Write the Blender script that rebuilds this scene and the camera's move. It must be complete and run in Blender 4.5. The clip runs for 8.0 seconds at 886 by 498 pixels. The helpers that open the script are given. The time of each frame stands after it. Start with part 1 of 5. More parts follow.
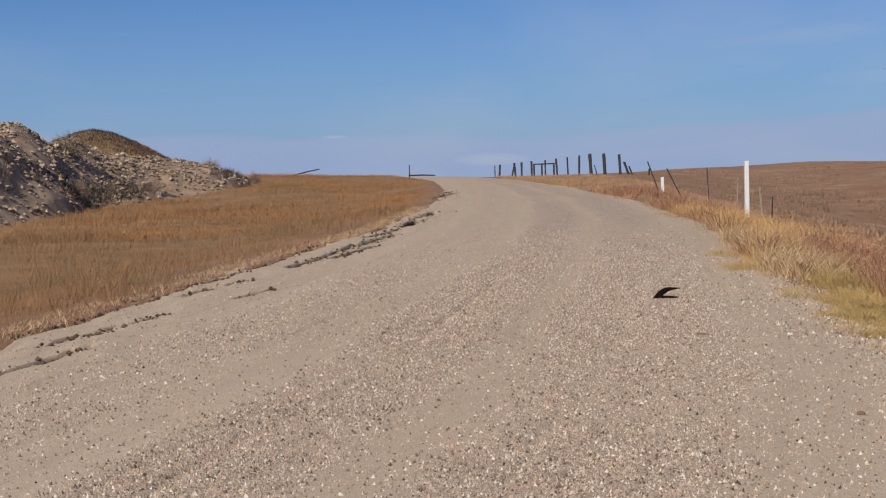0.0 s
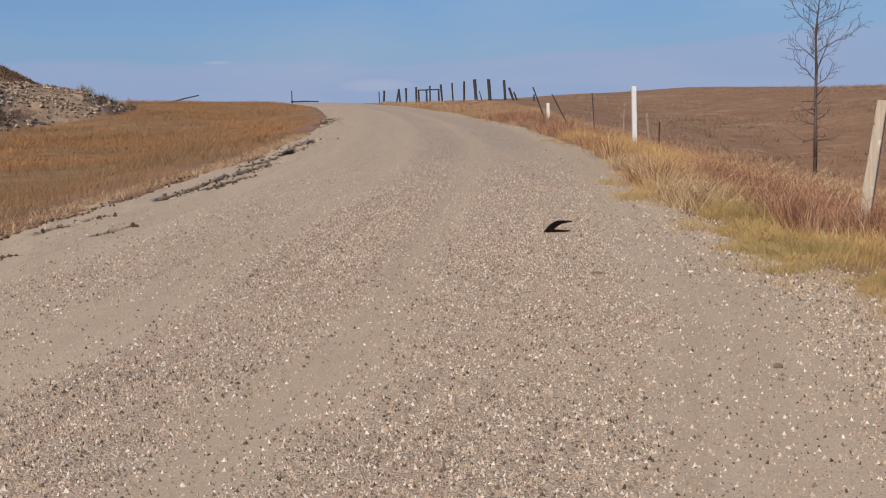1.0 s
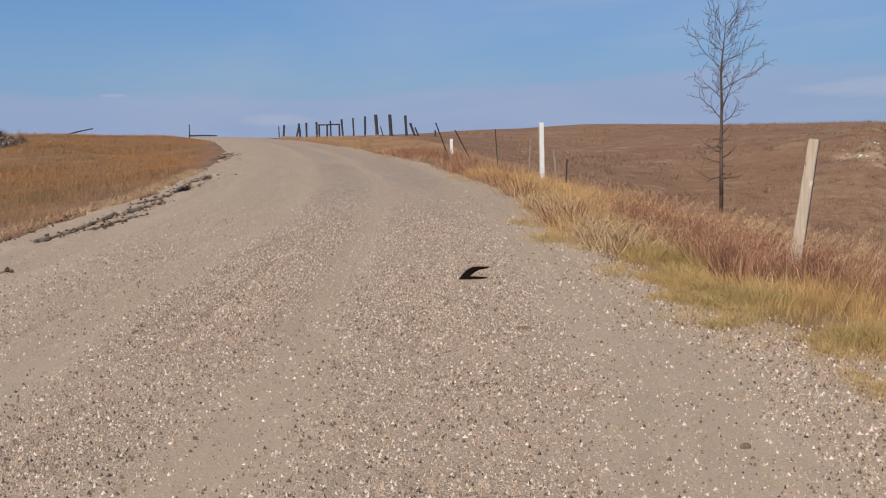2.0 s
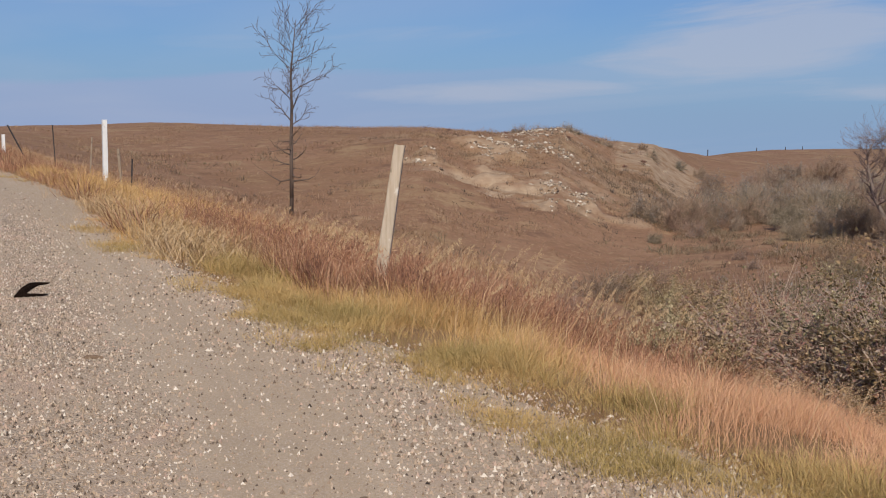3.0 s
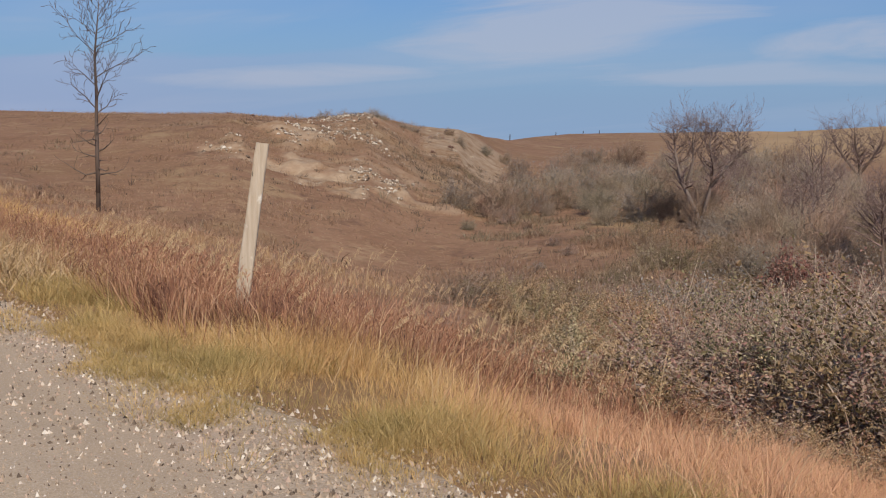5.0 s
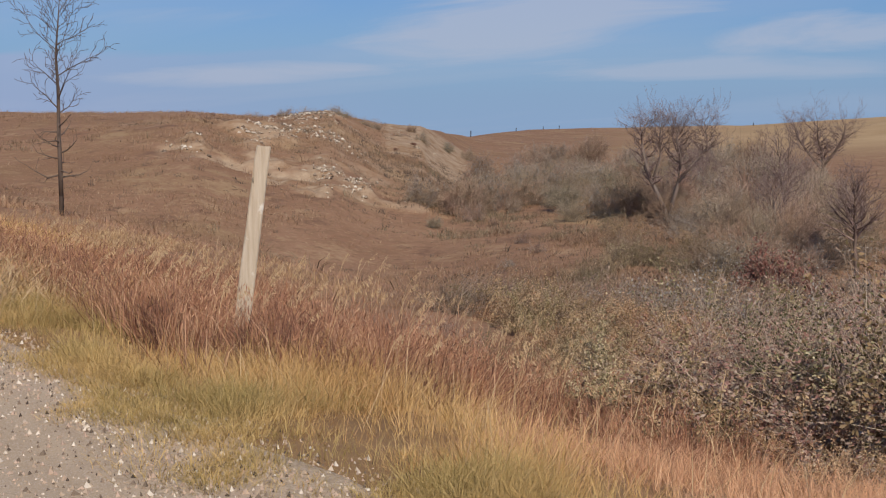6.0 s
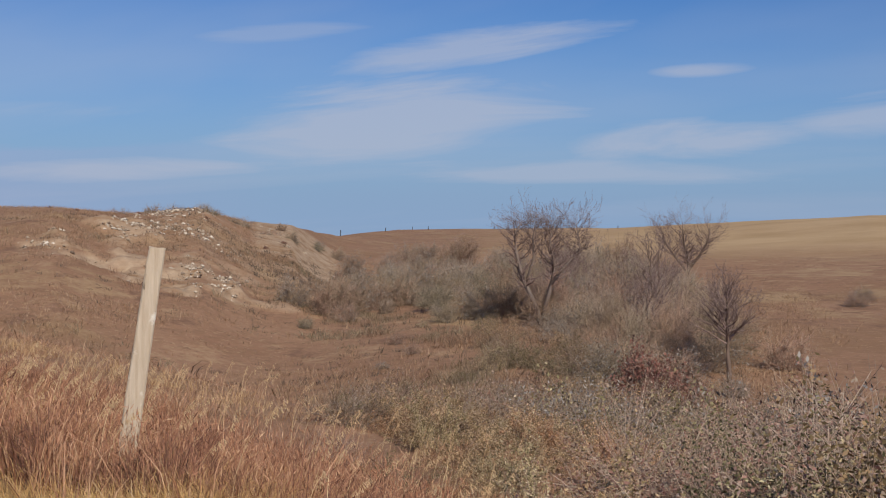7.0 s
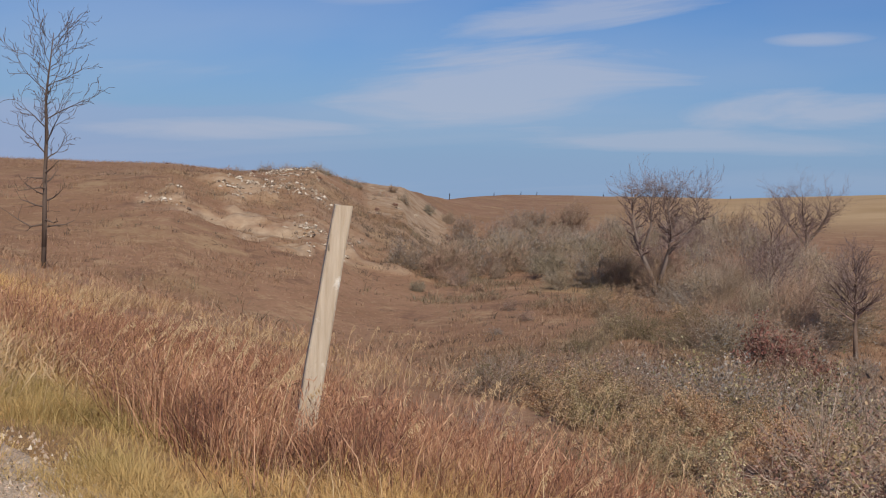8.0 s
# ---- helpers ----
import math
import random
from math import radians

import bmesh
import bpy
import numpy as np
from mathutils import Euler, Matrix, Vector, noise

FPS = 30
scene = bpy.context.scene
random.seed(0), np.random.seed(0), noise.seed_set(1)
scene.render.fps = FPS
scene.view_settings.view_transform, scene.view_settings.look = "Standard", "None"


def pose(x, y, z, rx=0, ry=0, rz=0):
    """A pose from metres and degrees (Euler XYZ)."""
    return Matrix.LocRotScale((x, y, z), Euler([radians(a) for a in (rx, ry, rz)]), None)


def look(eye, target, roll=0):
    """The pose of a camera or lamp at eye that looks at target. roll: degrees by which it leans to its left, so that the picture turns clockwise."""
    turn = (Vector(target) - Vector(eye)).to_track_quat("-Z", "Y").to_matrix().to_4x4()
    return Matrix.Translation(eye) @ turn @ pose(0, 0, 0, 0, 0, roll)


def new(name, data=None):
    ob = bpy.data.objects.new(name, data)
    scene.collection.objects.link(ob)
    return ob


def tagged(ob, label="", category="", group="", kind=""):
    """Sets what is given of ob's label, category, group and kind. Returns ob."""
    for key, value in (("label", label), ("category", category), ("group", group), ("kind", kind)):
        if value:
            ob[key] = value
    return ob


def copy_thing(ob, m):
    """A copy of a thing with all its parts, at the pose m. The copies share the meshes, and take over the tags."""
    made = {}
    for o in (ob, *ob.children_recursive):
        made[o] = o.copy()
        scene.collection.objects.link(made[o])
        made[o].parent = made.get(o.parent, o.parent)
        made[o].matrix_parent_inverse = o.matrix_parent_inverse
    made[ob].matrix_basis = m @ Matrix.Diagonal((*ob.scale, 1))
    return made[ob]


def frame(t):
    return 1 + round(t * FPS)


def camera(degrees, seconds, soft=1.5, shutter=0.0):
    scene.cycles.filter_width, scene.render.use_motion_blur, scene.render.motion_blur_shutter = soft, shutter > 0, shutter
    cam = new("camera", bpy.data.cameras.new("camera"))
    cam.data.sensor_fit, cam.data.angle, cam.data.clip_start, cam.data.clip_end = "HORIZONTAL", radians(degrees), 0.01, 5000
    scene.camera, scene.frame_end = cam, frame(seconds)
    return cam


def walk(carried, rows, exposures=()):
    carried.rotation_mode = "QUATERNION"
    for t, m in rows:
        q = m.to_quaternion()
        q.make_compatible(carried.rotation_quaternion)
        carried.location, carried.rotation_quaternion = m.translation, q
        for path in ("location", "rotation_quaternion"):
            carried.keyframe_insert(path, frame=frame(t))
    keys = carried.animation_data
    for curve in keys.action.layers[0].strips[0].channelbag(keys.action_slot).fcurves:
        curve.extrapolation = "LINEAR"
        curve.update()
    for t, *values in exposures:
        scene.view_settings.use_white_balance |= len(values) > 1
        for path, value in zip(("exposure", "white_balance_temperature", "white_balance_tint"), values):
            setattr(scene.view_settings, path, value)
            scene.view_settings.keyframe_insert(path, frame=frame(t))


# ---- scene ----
cam = camera(37.89, 8.0, soft=1.1)
PATH = [
    (0, (0.000, 0.000, 1.605), (0.000, 9.976, 0.916), -1.71),
    (0.2, (0.024, 0.216, 1.622), (0.333, 10.171, 0.729), -1.58),
    (0.5, (0.067, 0.510, 1.549), (0.896, 10.420, 0.497), -1.29),
    (0.8, (0.116, 0.817, 1.620), (0.951, 10.708, 0.408), -2.06),
    (1, (0.103, 1.006, 1.585), (0.964, 10.887, 0.305), -1.75),
    (1.2, (0.072, 1.212, 1.559), (1.068, 11.081, 0.291), -1.54),
    (2.3, (0.159, 2.353, 1.585), (1.907, 12.149, 0.596), -1.31),
    (2.5, (0.166, 2.545, 1.592), (2.084, 12.307, 0.577), -1.22),
    (2.7, (0.190, 2.728, 1.647), (2.999, 12.271, 0.629), -0.60),
    (3, (0.302, 3.008, 1.578), (5.084, 11.727, 0.524), 0.45),
    (3.2, (0.347, 3.192, 1.608), (5.753, 11.539, 0.559), 0.72),
    (3.5, (0.381, 3.487, 1.605), (5.471, 12.033, 0.573), 0.56),
    (3.7, (0.397, 3.717, 1.553), (5.229, 12.399, 0.425), 0.30),
    (4, (0.500, 4.049, 1.628), (5.735, 12.482, 0.407), 0.62),
    (4.2, (0.597, 4.246, 1.574), (6.789, 11.999, 0.327), 1.36),
    (4.5, (0.757, 4.530, 1.626), (7.325, 11.974, 0.421), 0.75),
    (4.7, (0.771, 4.769, 1.610), (6.996, 12.509, 0.454), 0.70),
    (5, (0.777, 5.078, 1.623), (6.835, 12.949, 0.465), 0.40),
    (5.2, (0.821, 5.273, 1.649), (6.975, 13.068, 0.477), 0.18),
    (6.3, (1.144, 6.456, 1.614), (7.588, 14.010, 0.427), -0.22),
    (6.5, (1.238, 6.636, 1.619), (8.165, 13.767, 0.532), 0.21),
    (6.8, (1.372, 6.922, 1.582), (8.647, 13.764, 1.073), 0.88),
    (7, (1.428, 7.142, 1.607), (8.525, 14.175, 1.198), 0.82),
    (7.3, (1.445, 7.468, 1.558), (8.172, 14.846, 0.999), 1.87),
    (7.5, (1.442, 7.675, 1.586), (7.899, 15.280, 0.897), 2.24),
    (8, (1.554, 8.145, 1.550), (8.052, 15.714, 0.848), 2.19),
]
walk(cam, [(t, look(eye, target, roll)) for t, eye, target, roll in PATH])

# ---- light: clear autumn midday, thin cloud, sun behind and to the left of the road ----
SUN_AZ, SUN_EL = 206.0, 39.0
scene.view_settings.exposure = 0.0


# thin clouds: bearing, height, half width, half height in degrees, tilt, how dense
CLOUDS = [(45.5, 6.4, 8.5, 0.8, 0.13, 0.58), (43.5, 3.3, 8.0, 2.1, 0.08, 0.66), (56.4, 5.6, 2.4, 0.34, 0.05, 0.55), (55.5, 2.6, 6.5, 0.9, 0.06, 0.60),
          (64.0, 3.7, 5.0, 1.0, 0.08, 0.55), (30.5, 0.9, 6.5, 0.5, 0.03, 0.60), (50.0, 1.2, 11.0, 0.6, 0.0, 0.50), (15.5, 4.7, 6.0, 0.6, 0.05, 0.26),
          (19.5, 3.1, 3.5, 0.5, 0.02, 0.30), (27.0, 3.4, 7.0, 0.5, 0.04, 0.28), (37.5, 6.9, 4.0, 0.5, 0.10, 0.35), (-4.6, 1.15, 0.8, 0.10, 0.0, 0.5), (2.2, 0.0, 2.0, 0.3, 0.0, 0.5)]


def build_world():
    w = bpy.data.worlds.new("world")
    scene.world = w
    w.use_nodes = True
    nt = w.node_tree
    nt.nodes.clear()
    N = nt.nodes.new
    out, bg = N("ShaderNodeOutputWorld"), N("ShaderNodeBackground")
    sky = N("ShaderNodeTexSky")
    sky.sky_type, sky.sun_disc = "NISHITA", False
    sky.sun_elevation, sky.sun_rotation = radians(SUN_EL), radians(SUN_AZ)
    sky.altitude, sky.air_density, sky.dust_density, sky.ozone_density = 700, 1.0, 0.6, 1.6
    tc, sep = N("ShaderNodeTexCoord"), N("ShaderNodeSeparateXYZ")
    nt.links.new(tc.outputs["Generated"], sep.inputs[0])
    # a flat cloud layer: direction divided by its height
    hz = N("ShaderNodeMath"); hz.operation = "ADD"; hz.inputs[1].default_value = 0.10
    nt.links.new(sep.outputs["Z"], hz.inputs[0])
    mx = N("ShaderNodeMath"); mx.operation = "MAXIMUM"; mx.inputs[1].default_value = 0.03
    nt.links.new(hz.outputs[0], mx.inputs[0])
    dv = []
    for a in ("X", "Y"):
        d = N("ShaderNodeMath"); d.operation = "DIVIDE"
        nt.links.new(sep.outputs[a], d.inputs[0]); nt.links.new(mx.outputs[0], d.inputs[1])
        dv.append(d)
    com = N("ShaderNodeCombineXYZ")
    nt.links.new(dv[0].outputs[0], com.inputs[0]); nt.links.new(dv[1].outputs[0], com.inputs[1])
    mp = N("ShaderNodeMapping")
    mp.inputs["Rotation"].default_value = (0, 0, radians(-52))
    mp.inputs["Scale"].default_value = (0.62, 0.30, 1)
    mp.inputs["Location"].default_value = (5.4, 0.4, 0)
    nt.links.new(com.outputs[0], mp.inputs[0])
    big = N("ShaderNodeTexNoise")
    big.inputs["Scale"].default_value, big.inputs["Detail"].default_value, big.inputs["Roughness"].default_value = 0.75, 4, 0.5
    big.inputs["Distortion"].default_value = 0.4
    nt.links.new(mp.outputs[0], big.inputs[0])
    ramp = N("ShaderNodeValToRGB")
    ramp.color_ramp.elements[0].position, ramp.color_ramp.elements[1].position = 0.47, 0.68
    nt.links.new(big.outputs[0], ramp.inputs[0])
    # low haze bank over the horizon
    lo = N("ShaderNodeMapRange")
    lo.inputs["From Min"].default_value, lo.inputs["From Max"].default_value = 0.17, -0.02
    lo.inputs["To Min"].default_value, lo.inputs["To Max"].default_value = 0.0, 0.75
    lo.clamp = True
    nt.links.new(sep.outputs["Z"], lo.inputs[0])
    tint = N("ShaderNodeMix"); tint.data_type = "RGBA"; tint.blend_type = "MULTIPLY"; tint.inputs["Factor"].default_value = 1.0
    tint.inputs["B"].default_value = (0.325, 0.645, 1.17, 1)
    nt.links.new(sky.outputs[0], tint.inputs["A"])
    haze = N("ShaderNodeMix"); haze.data_type = "RGBA"
    haze.inputs["B"].default_value = (4.6, 6.45, 9.9, 1)
    nt.links.new(tint.outputs["Result"], haze.inputs["A"])
    nt.links.new(lo.outputs[0], haze.inputs["Factor"])
    # bearing and height above the horizon, in degrees
    def calc(op, a, b=None, clamp=False):
        n = N("ShaderNodeMath"); n.operation = op; n.use_clamp = clamp
        for k, v in enumerate((a, b)):
            if isinstance(v, (int, float)):
                n.inputs[k].default_value = v
            elif v is not None:
                nt.links.new(v, n.inputs[k])
        return n.outputs[0]
    az = calc("MULTIPLY", calc("ARCTAN2", sep.outputs["X"], sep.outputs["Y"]), 57.2958)
    el = calc("MULTIPLY", calc("ARCSINE", sep.outputs["Z"]), 57.2958)
    place = N("ShaderNodeCombineXYZ")
    nt.links.new(calc("MULTIPLY", az, 0.14), place.inputs[0]); nt.links.new(calc("SUBTRACT", el, calc("MULTIPLY", az, 0.08)), place.inputs[1])
    wisp = N("ShaderNodeTexNoise")
    wisp.inputs["Scale"].default_value, wisp.inputs["Detail"].default_value, wisp.inputs["Roughness"].default_value = 0.55, 6, 0.6
    wisp.inputs["Distortion"].default_value = 0.6
    nt.links.new(place.outputs[0], wisp.inputs[0])
    ragged = calc("MULTIPLY", calc("SUBTRACT", wisp.outputs[0], 0.5), 3.8)
    total = calc("MULTIPLY", ramp.outputs[0], 0.22)
    for c_az, c_el, wide, tall, tilt, weight in CLOUDS:
        da = calc("SUBTRACT", az, c_az)
        de = calc("SUBTRACT", calc("SUBTRACT", el, c_el), calc("MULTIPLY", da, tilt))
        q = calc("ADD", calc("POWER", calc("DIVIDE", calc("ABSOLUTE", da), wide), 2.0), calc("POWER", calc("DIVIDE", calc("ABSOLUTE", de), tall), 2.0))
        total = calc("MAXIMUM", total, calc("MULTIPLY", calc("SUBTRACT", calc("ADD", 1.0, ragged), q, True), weight))
    # a grey lilac bank low over the road's end, with a ragged upper edge
    top = calc("ADD", calc("ADD", 1.05, calc("MULTIPLY", calc("ABSOLUTE", calc("SUBTRACT", az, 2.0)), 0.035)), calc("MULTIPLY", ragged, 0.30))
    bank = calc("MULTIPLY", calc("MULTIPLY", calc("SUBTRACT", top, el), 3.2, True), calc("MULTIPLY", calc("SUBTRACT", 38.0, az), 0.06, True))
    lilac = N("ShaderNodeMix"); lilac.data_type = "RGBA"
    lilac.inputs["B"].default_value = (5.1, 6.1, 9.3, 1)
    nt.links.new(haze.outputs["Result"], lilac.inputs["A"])
    nt.links.new(calc("MULTIPLY", bank, 0.62), lilac.inputs["Factor"])
    mix = N("ShaderNodeMix"); mix.data_type = "RGBA"
    mix.inputs["B"].default_value = (7.0, 7.6, 9.4, 1)
    nt.links.new(lilac.outputs["Result"], mix.inputs["A"])
    nt.links.new(total, mix.inputs["Factor"])
    nt.links.new(mix.outputs["Result"], bg.inputs[0])
    bg.inputs[1].default_value = 0.063
    nt.links.new(bg.outputs[0], out.inputs[0])


build_world()
sun = new("sun", bpy.data.lights.new("sun", "SUN"))
sun.data.energy, sun.data.angle, sun.data.color = 3.8, radians(0.55), (1.0, 0.91, 0.77)
sun.matrix_world = look((math.sin(radians(SUN_AZ)) * 50, math.cos(radians(SUN_AZ)) * 50, 50 * math.tan(radians(SUN_EL))), (0, 0, 0))


# ---- materials ----
def material(name, rough=0.9, spec=0.2):
    m = bpy.data.materials.new(name)
    m.use_nodes = True
    b = m.node_tree.nodes["Principled BSDF"]
    b.inputs["Roughness"].default_value = rough
    b.inputs["Specular IOR Level"].default_value = spec
    return m, m.node_tree, b


def node(nt, kind, **inputs):
    n = nt.nodes.new(kind)
    for k, v in inputs.items():
        n.inputs[k.replace("_", " ")].default_value = v
    return n


def noise_fac(nt, scale, detail=4, rough=0.55, lo=0.35, hi=0.65, coord=None, squash=None):
    n = node(nt, "ShaderNodeTexNoise", Scale=scale, Detail=detail, Roughness=rough)
    tc = nt.nodes.new("ShaderNodeTexCoord")
    src = tc.outputs["Object"]
    if squash:
        mp = nt.nodes.new("ShaderNodeMapping")
        mp.inputs["Scale"].default_value = squash
        nt.links.new(src, mp.inputs[0])
        src = mp.outputs[0]
    nt.links.new(src, n.inputs[0])
    r = nt.nodes.new("ShaderNodeMapRange")
    r.inputs["From Min"].default_value, r.inputs["From Max"].default_value = lo, hi
    r.clamp = True
    nt.links.new(n.outputs[0], r.inputs[0])
    return r.outputs[0]


def mixc(nt, fac, a, b):
    m = nt.nodes.new("ShaderNodeMix")
    m.data_type = "RGBA"
    for key, v in (("Factor", fac), ("A", a), ("B", b)):
        if isinstance(v, (tuple, float, int)):
            m.inputs[key].default_value = (*v, 1) if isinstance(v, tuple) else v
        else:
            nt.links.new(v, m.inputs[key])
    return m.outputs["Result"]


def bump(nt, b, height, strength, distance):
    n = nt.nodes.new("ShaderNodeBump")
    n.inputs["Strength"].default_value, n.inputs["Distance"].default_value = strength, distance
    nt.links.new(height, n.inputs["Height"])
    nt.links.new(n.outputs[0], b.inputs["Normal"])


def attr(nt, name):
    a = nt.nodes.new("ShaderNodeAttribute")
    a.attribute_name = name
    return a


def road_material():
    m, nt, b = material("gravel_road", 0.95, 0.15)
    # streaks drawn out along the wheel tracks
    lane = nt.nodes.new("ShaderNodeCombineXYZ")
    tc = nt.nodes.new("ShaderNodeTexCoord")
    sy = nt.nodes.new("ShaderNodeSeparateXYZ")
    nt.links.new(tc.outputs["Object"], sy.inputs[0])
    nt.links.new(attr(nt, "lane").outputs["Fac"], lane.inputs[0]); nt.links.new(sy.outputs["Y"], lane.inputs[1])

    def streak(sx, sy_, lo, hi):
        mp = nt.nodes.new("ShaderNodeMapping")
        mp.inputs["Scale"].default_value = (sx, sy_, 1)
        nt.links.new(lane.outputs[0], mp.inputs[0])
        n = node(nt, "ShaderNodeTexNoise", Scale=1.0, Detail=4.0, Roughness=0.6)
        nt.links.new(mp.outputs[0], n.inputs[0])
        r = nt.nodes.new("ShaderNodeMapRange"); r.clamp = True
        r.inputs["From Min"].default_value, r.inputs["From Max"].default_value = lo, hi
        nt.links.new(n.outputs[0], r.inputs[0])
        return r.outputs[0]
    base = mixc(nt, streak(1.6, 0.10, 0.38, 0.64), (0.51, 0.385, 0.262), (0.58, 0.45, 0.315))
    base = mixc(nt, streak(7.0, 0.16, 0.50, 0.72), base, (0.46, 0.345, 0.235))
    base = mixc(nt, noise_fac(nt, 0.5, 5, 0.65, 0.52, 0.70), base, (0.50, 0.385, 0.25))
    grit = mixc(nt, noise_fac(nt, 60, 4, 0.7, 0.34, 0.56), (0.40, 0.30, 0.21), base)
    fine = mixc(nt, noise_fac(nt, 150, 2, 0.6, 0.56, 0.66), grit, (0.66, 0.57, 0.47))
    # cells of packed stone, seen where the road is swept bare of dust
    v = node(nt, "ShaderNodeTexVoronoi", Scale=78.0)
    nt.links.new(tc.outputs["Object"], v.inputs["Vector"])
    sep = nt.nodes.new("ShaderNodeSeparateColor")
    nt.links.new(v.outputs["Color"], sep.inputs[0])
    stone = mixc(nt, sep.outputs[0], (0.26, 0.195, 0.142), (0.66, 0.53, 0.41))
    stone = mixc(nt, noise_fac(nt, 1.4, 3, 0.6, 0.52, 0.66), stone, (0.54, 0.385, 0.30))
    a = attr(nt, "gravel")
    k = nt.nodes.new("ShaderNodeMapRange"); k.clamp = True
    k.inputs["From Min"].default_value, k.inputs["From Max"].default_value, k.inputs["To Max"].default_value = 0.14, 0.65, 0.75
    nt.links.new(a.outputs["Fac"], k.inputs[0])
    c = mixc(nt, k.outputs[0], fine, stone)
    # cracks: dark brown soil, with the shade inside them put into its colour
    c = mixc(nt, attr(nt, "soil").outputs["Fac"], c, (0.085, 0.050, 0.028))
    nt.links.new(c, b.inputs["Base Color"])
    h = nt.nodes.new("ShaderNodeMath"); h.operation = "SUBTRACT"; h.inputs[0].default_value = 1.0
    nt.links.new(v.outputs["Distance"], h.inputs[1])
    k2 = nt.nodes.new("ShaderNodeMath"); k2.operation = "MULTIPLY"
    nt.links.new(h.outputs[0], k2.inputs[0]); nt.links.new(k.outputs[0], k2.inputs[1])
    bump(nt, b, k2.outputs[0], 0.9, 0.013)
    return m


def ground_material():
    m, nt, b = material("grassland", 0.95, 0.1)
    brown = mixc(nt, noise_fac(nt, 0.12, 6, 0.65, 0.35, 0.66), (0.285, 0.160, 0.098), (0.355, 0.212, 0.132))
    brown = mixc(nt, noise_fac(nt, 1.1, 6, 0.75, 0.45, 0.80), brown, (0.215, 0.13, 0.076))
    brown = mixc(nt, noise_fac(nt, 0.35, 7, 0.7, 0.54, 0.72), brown, (0.445, 0.305, 0.18))
    brown = mixc(nt, noise_fac(nt, 0.045, 5, 0.6, 0.50, 0.64), brown, (0.27, 0.16, 0.092))
    brown = mixc(nt, noise_fac(nt, 0.09, 6, 0.7, 0.55, 0.68), brown, (0.42, 0.29, 0.165))
    brown = mixc(nt, noise_fac(nt, 0.6, 5, 0.8, 0.60, 0.68), brown, (0.15, 0.09, 0.06))
    brown = mixc(nt, noise_fac(nt, 2.6, 7, 0.8, 0.55, 0.70), brown, (0.46, 0.325, 0.195))
    brown = mixc(nt, noise_fac(nt, 0.22, 7, 0.75, 0.56, 0.66), brown, (0.205, 0.118, 0.078))
    clay = mixc(nt, noise_fac(nt, 0.9, 8, 0.7, 0.40, 0.62), (0.37, 0.262, 0.175), (0.49, 0.365, 0.25))
    clay = mixc(nt, noise_fac(nt, 0.3, 8, 0.75, 0.47, 0.60, None, (1, 1, 3)), clay, (0.30, 0.185, 0.105))
    gold = mixc(nt, noise_fac(nt, 0.05, 7, 0.65, 0.36, 0.64), (0.42, 0.285, 0.15), (0.52, 0.365, 0.21))
    rust = mixc(nt, noise_fac(nt, 0.5, 6, 0.7, 0.40, 0.64), (0.27, 0.16, 0.08), (0.35, 0.22, 0.115))
    z = attr(nt, "zone")
    s = nt.nodes.new("ShaderNodeSeparateColor")
    nt.links.new(z.outputs["Color"], s.inputs[0])
    c = mixc(nt, s.outputs[1], brown, gold)
    c = mixc(nt, s.outputs[2], c, rust)
    c = mixc(nt, s.outputs[0], c, clay)
    soil = mixc(nt, noise_fac(nt, 0.9, 8, 0.7, 0.38, 0.62), (0.27, 0.188, 0.126), (0.41, 0.30, 0.21))
    soil = mixc(nt, noise_fac(nt, 0.45, 7, 0.75, 0.56, 0.66), soil, (0.15, 0.11, 0.08))
    c = mixc(nt, z.outputs["Alpha"], c, soil)
    nt.links.new(c, b.inputs["Base Color"])
    n = node(nt, "ShaderNodeTexNoise", Scale=2.2, Detail=9.0, Roughness=0.75)
    tc = nt.nodes.new("ShaderNodeTexCoord")
    nt.links.new(tc.outputs["Object"], n.inputs[0])
    bump(nt, b, n.outputs[0], 0.28, 0.13)
    return m


def wood_material(name, a, c, d, grain=(30, 30, 2.0)):
    m, nt, b = material(name, 0.85, 0.2)
    col = mixc(nt, noise_fac(nt, 1.0, 6, 0.7, 0.35, 0.66, None, grain), a, c)
    col = mixc(nt, noise_fac(nt, 6.0, 5, 0.7, 0.58, 0.70), col, d)
    col = mixc(nt, noise_fac(nt, 1.0, 4, 0.65, 0.64, 0.70, None, (14, 14, 5)), col, tuple(v * 0.3 for v in a))
    nt.links.new(col, b.inputs["Base Color"])
    n = node(nt, "ShaderNodeTexNoise", Scale=1.0, Detail=6.0, Roughness=0.7)
    tc, mp = nt.nodes.new("ShaderNodeTexCoord"), nt.nodes.new("ShaderNodeMapping")
    mp.inputs["Scale"].default_value = (60, 60, 3)
    nt.links.new(tc.outputs["Object"], mp.inputs[0])
    nt.links.new(mp.outputs[0], n.inputs[0])
    bump(nt, b, n.outputs[0], 0.6, 0.01)
    return m


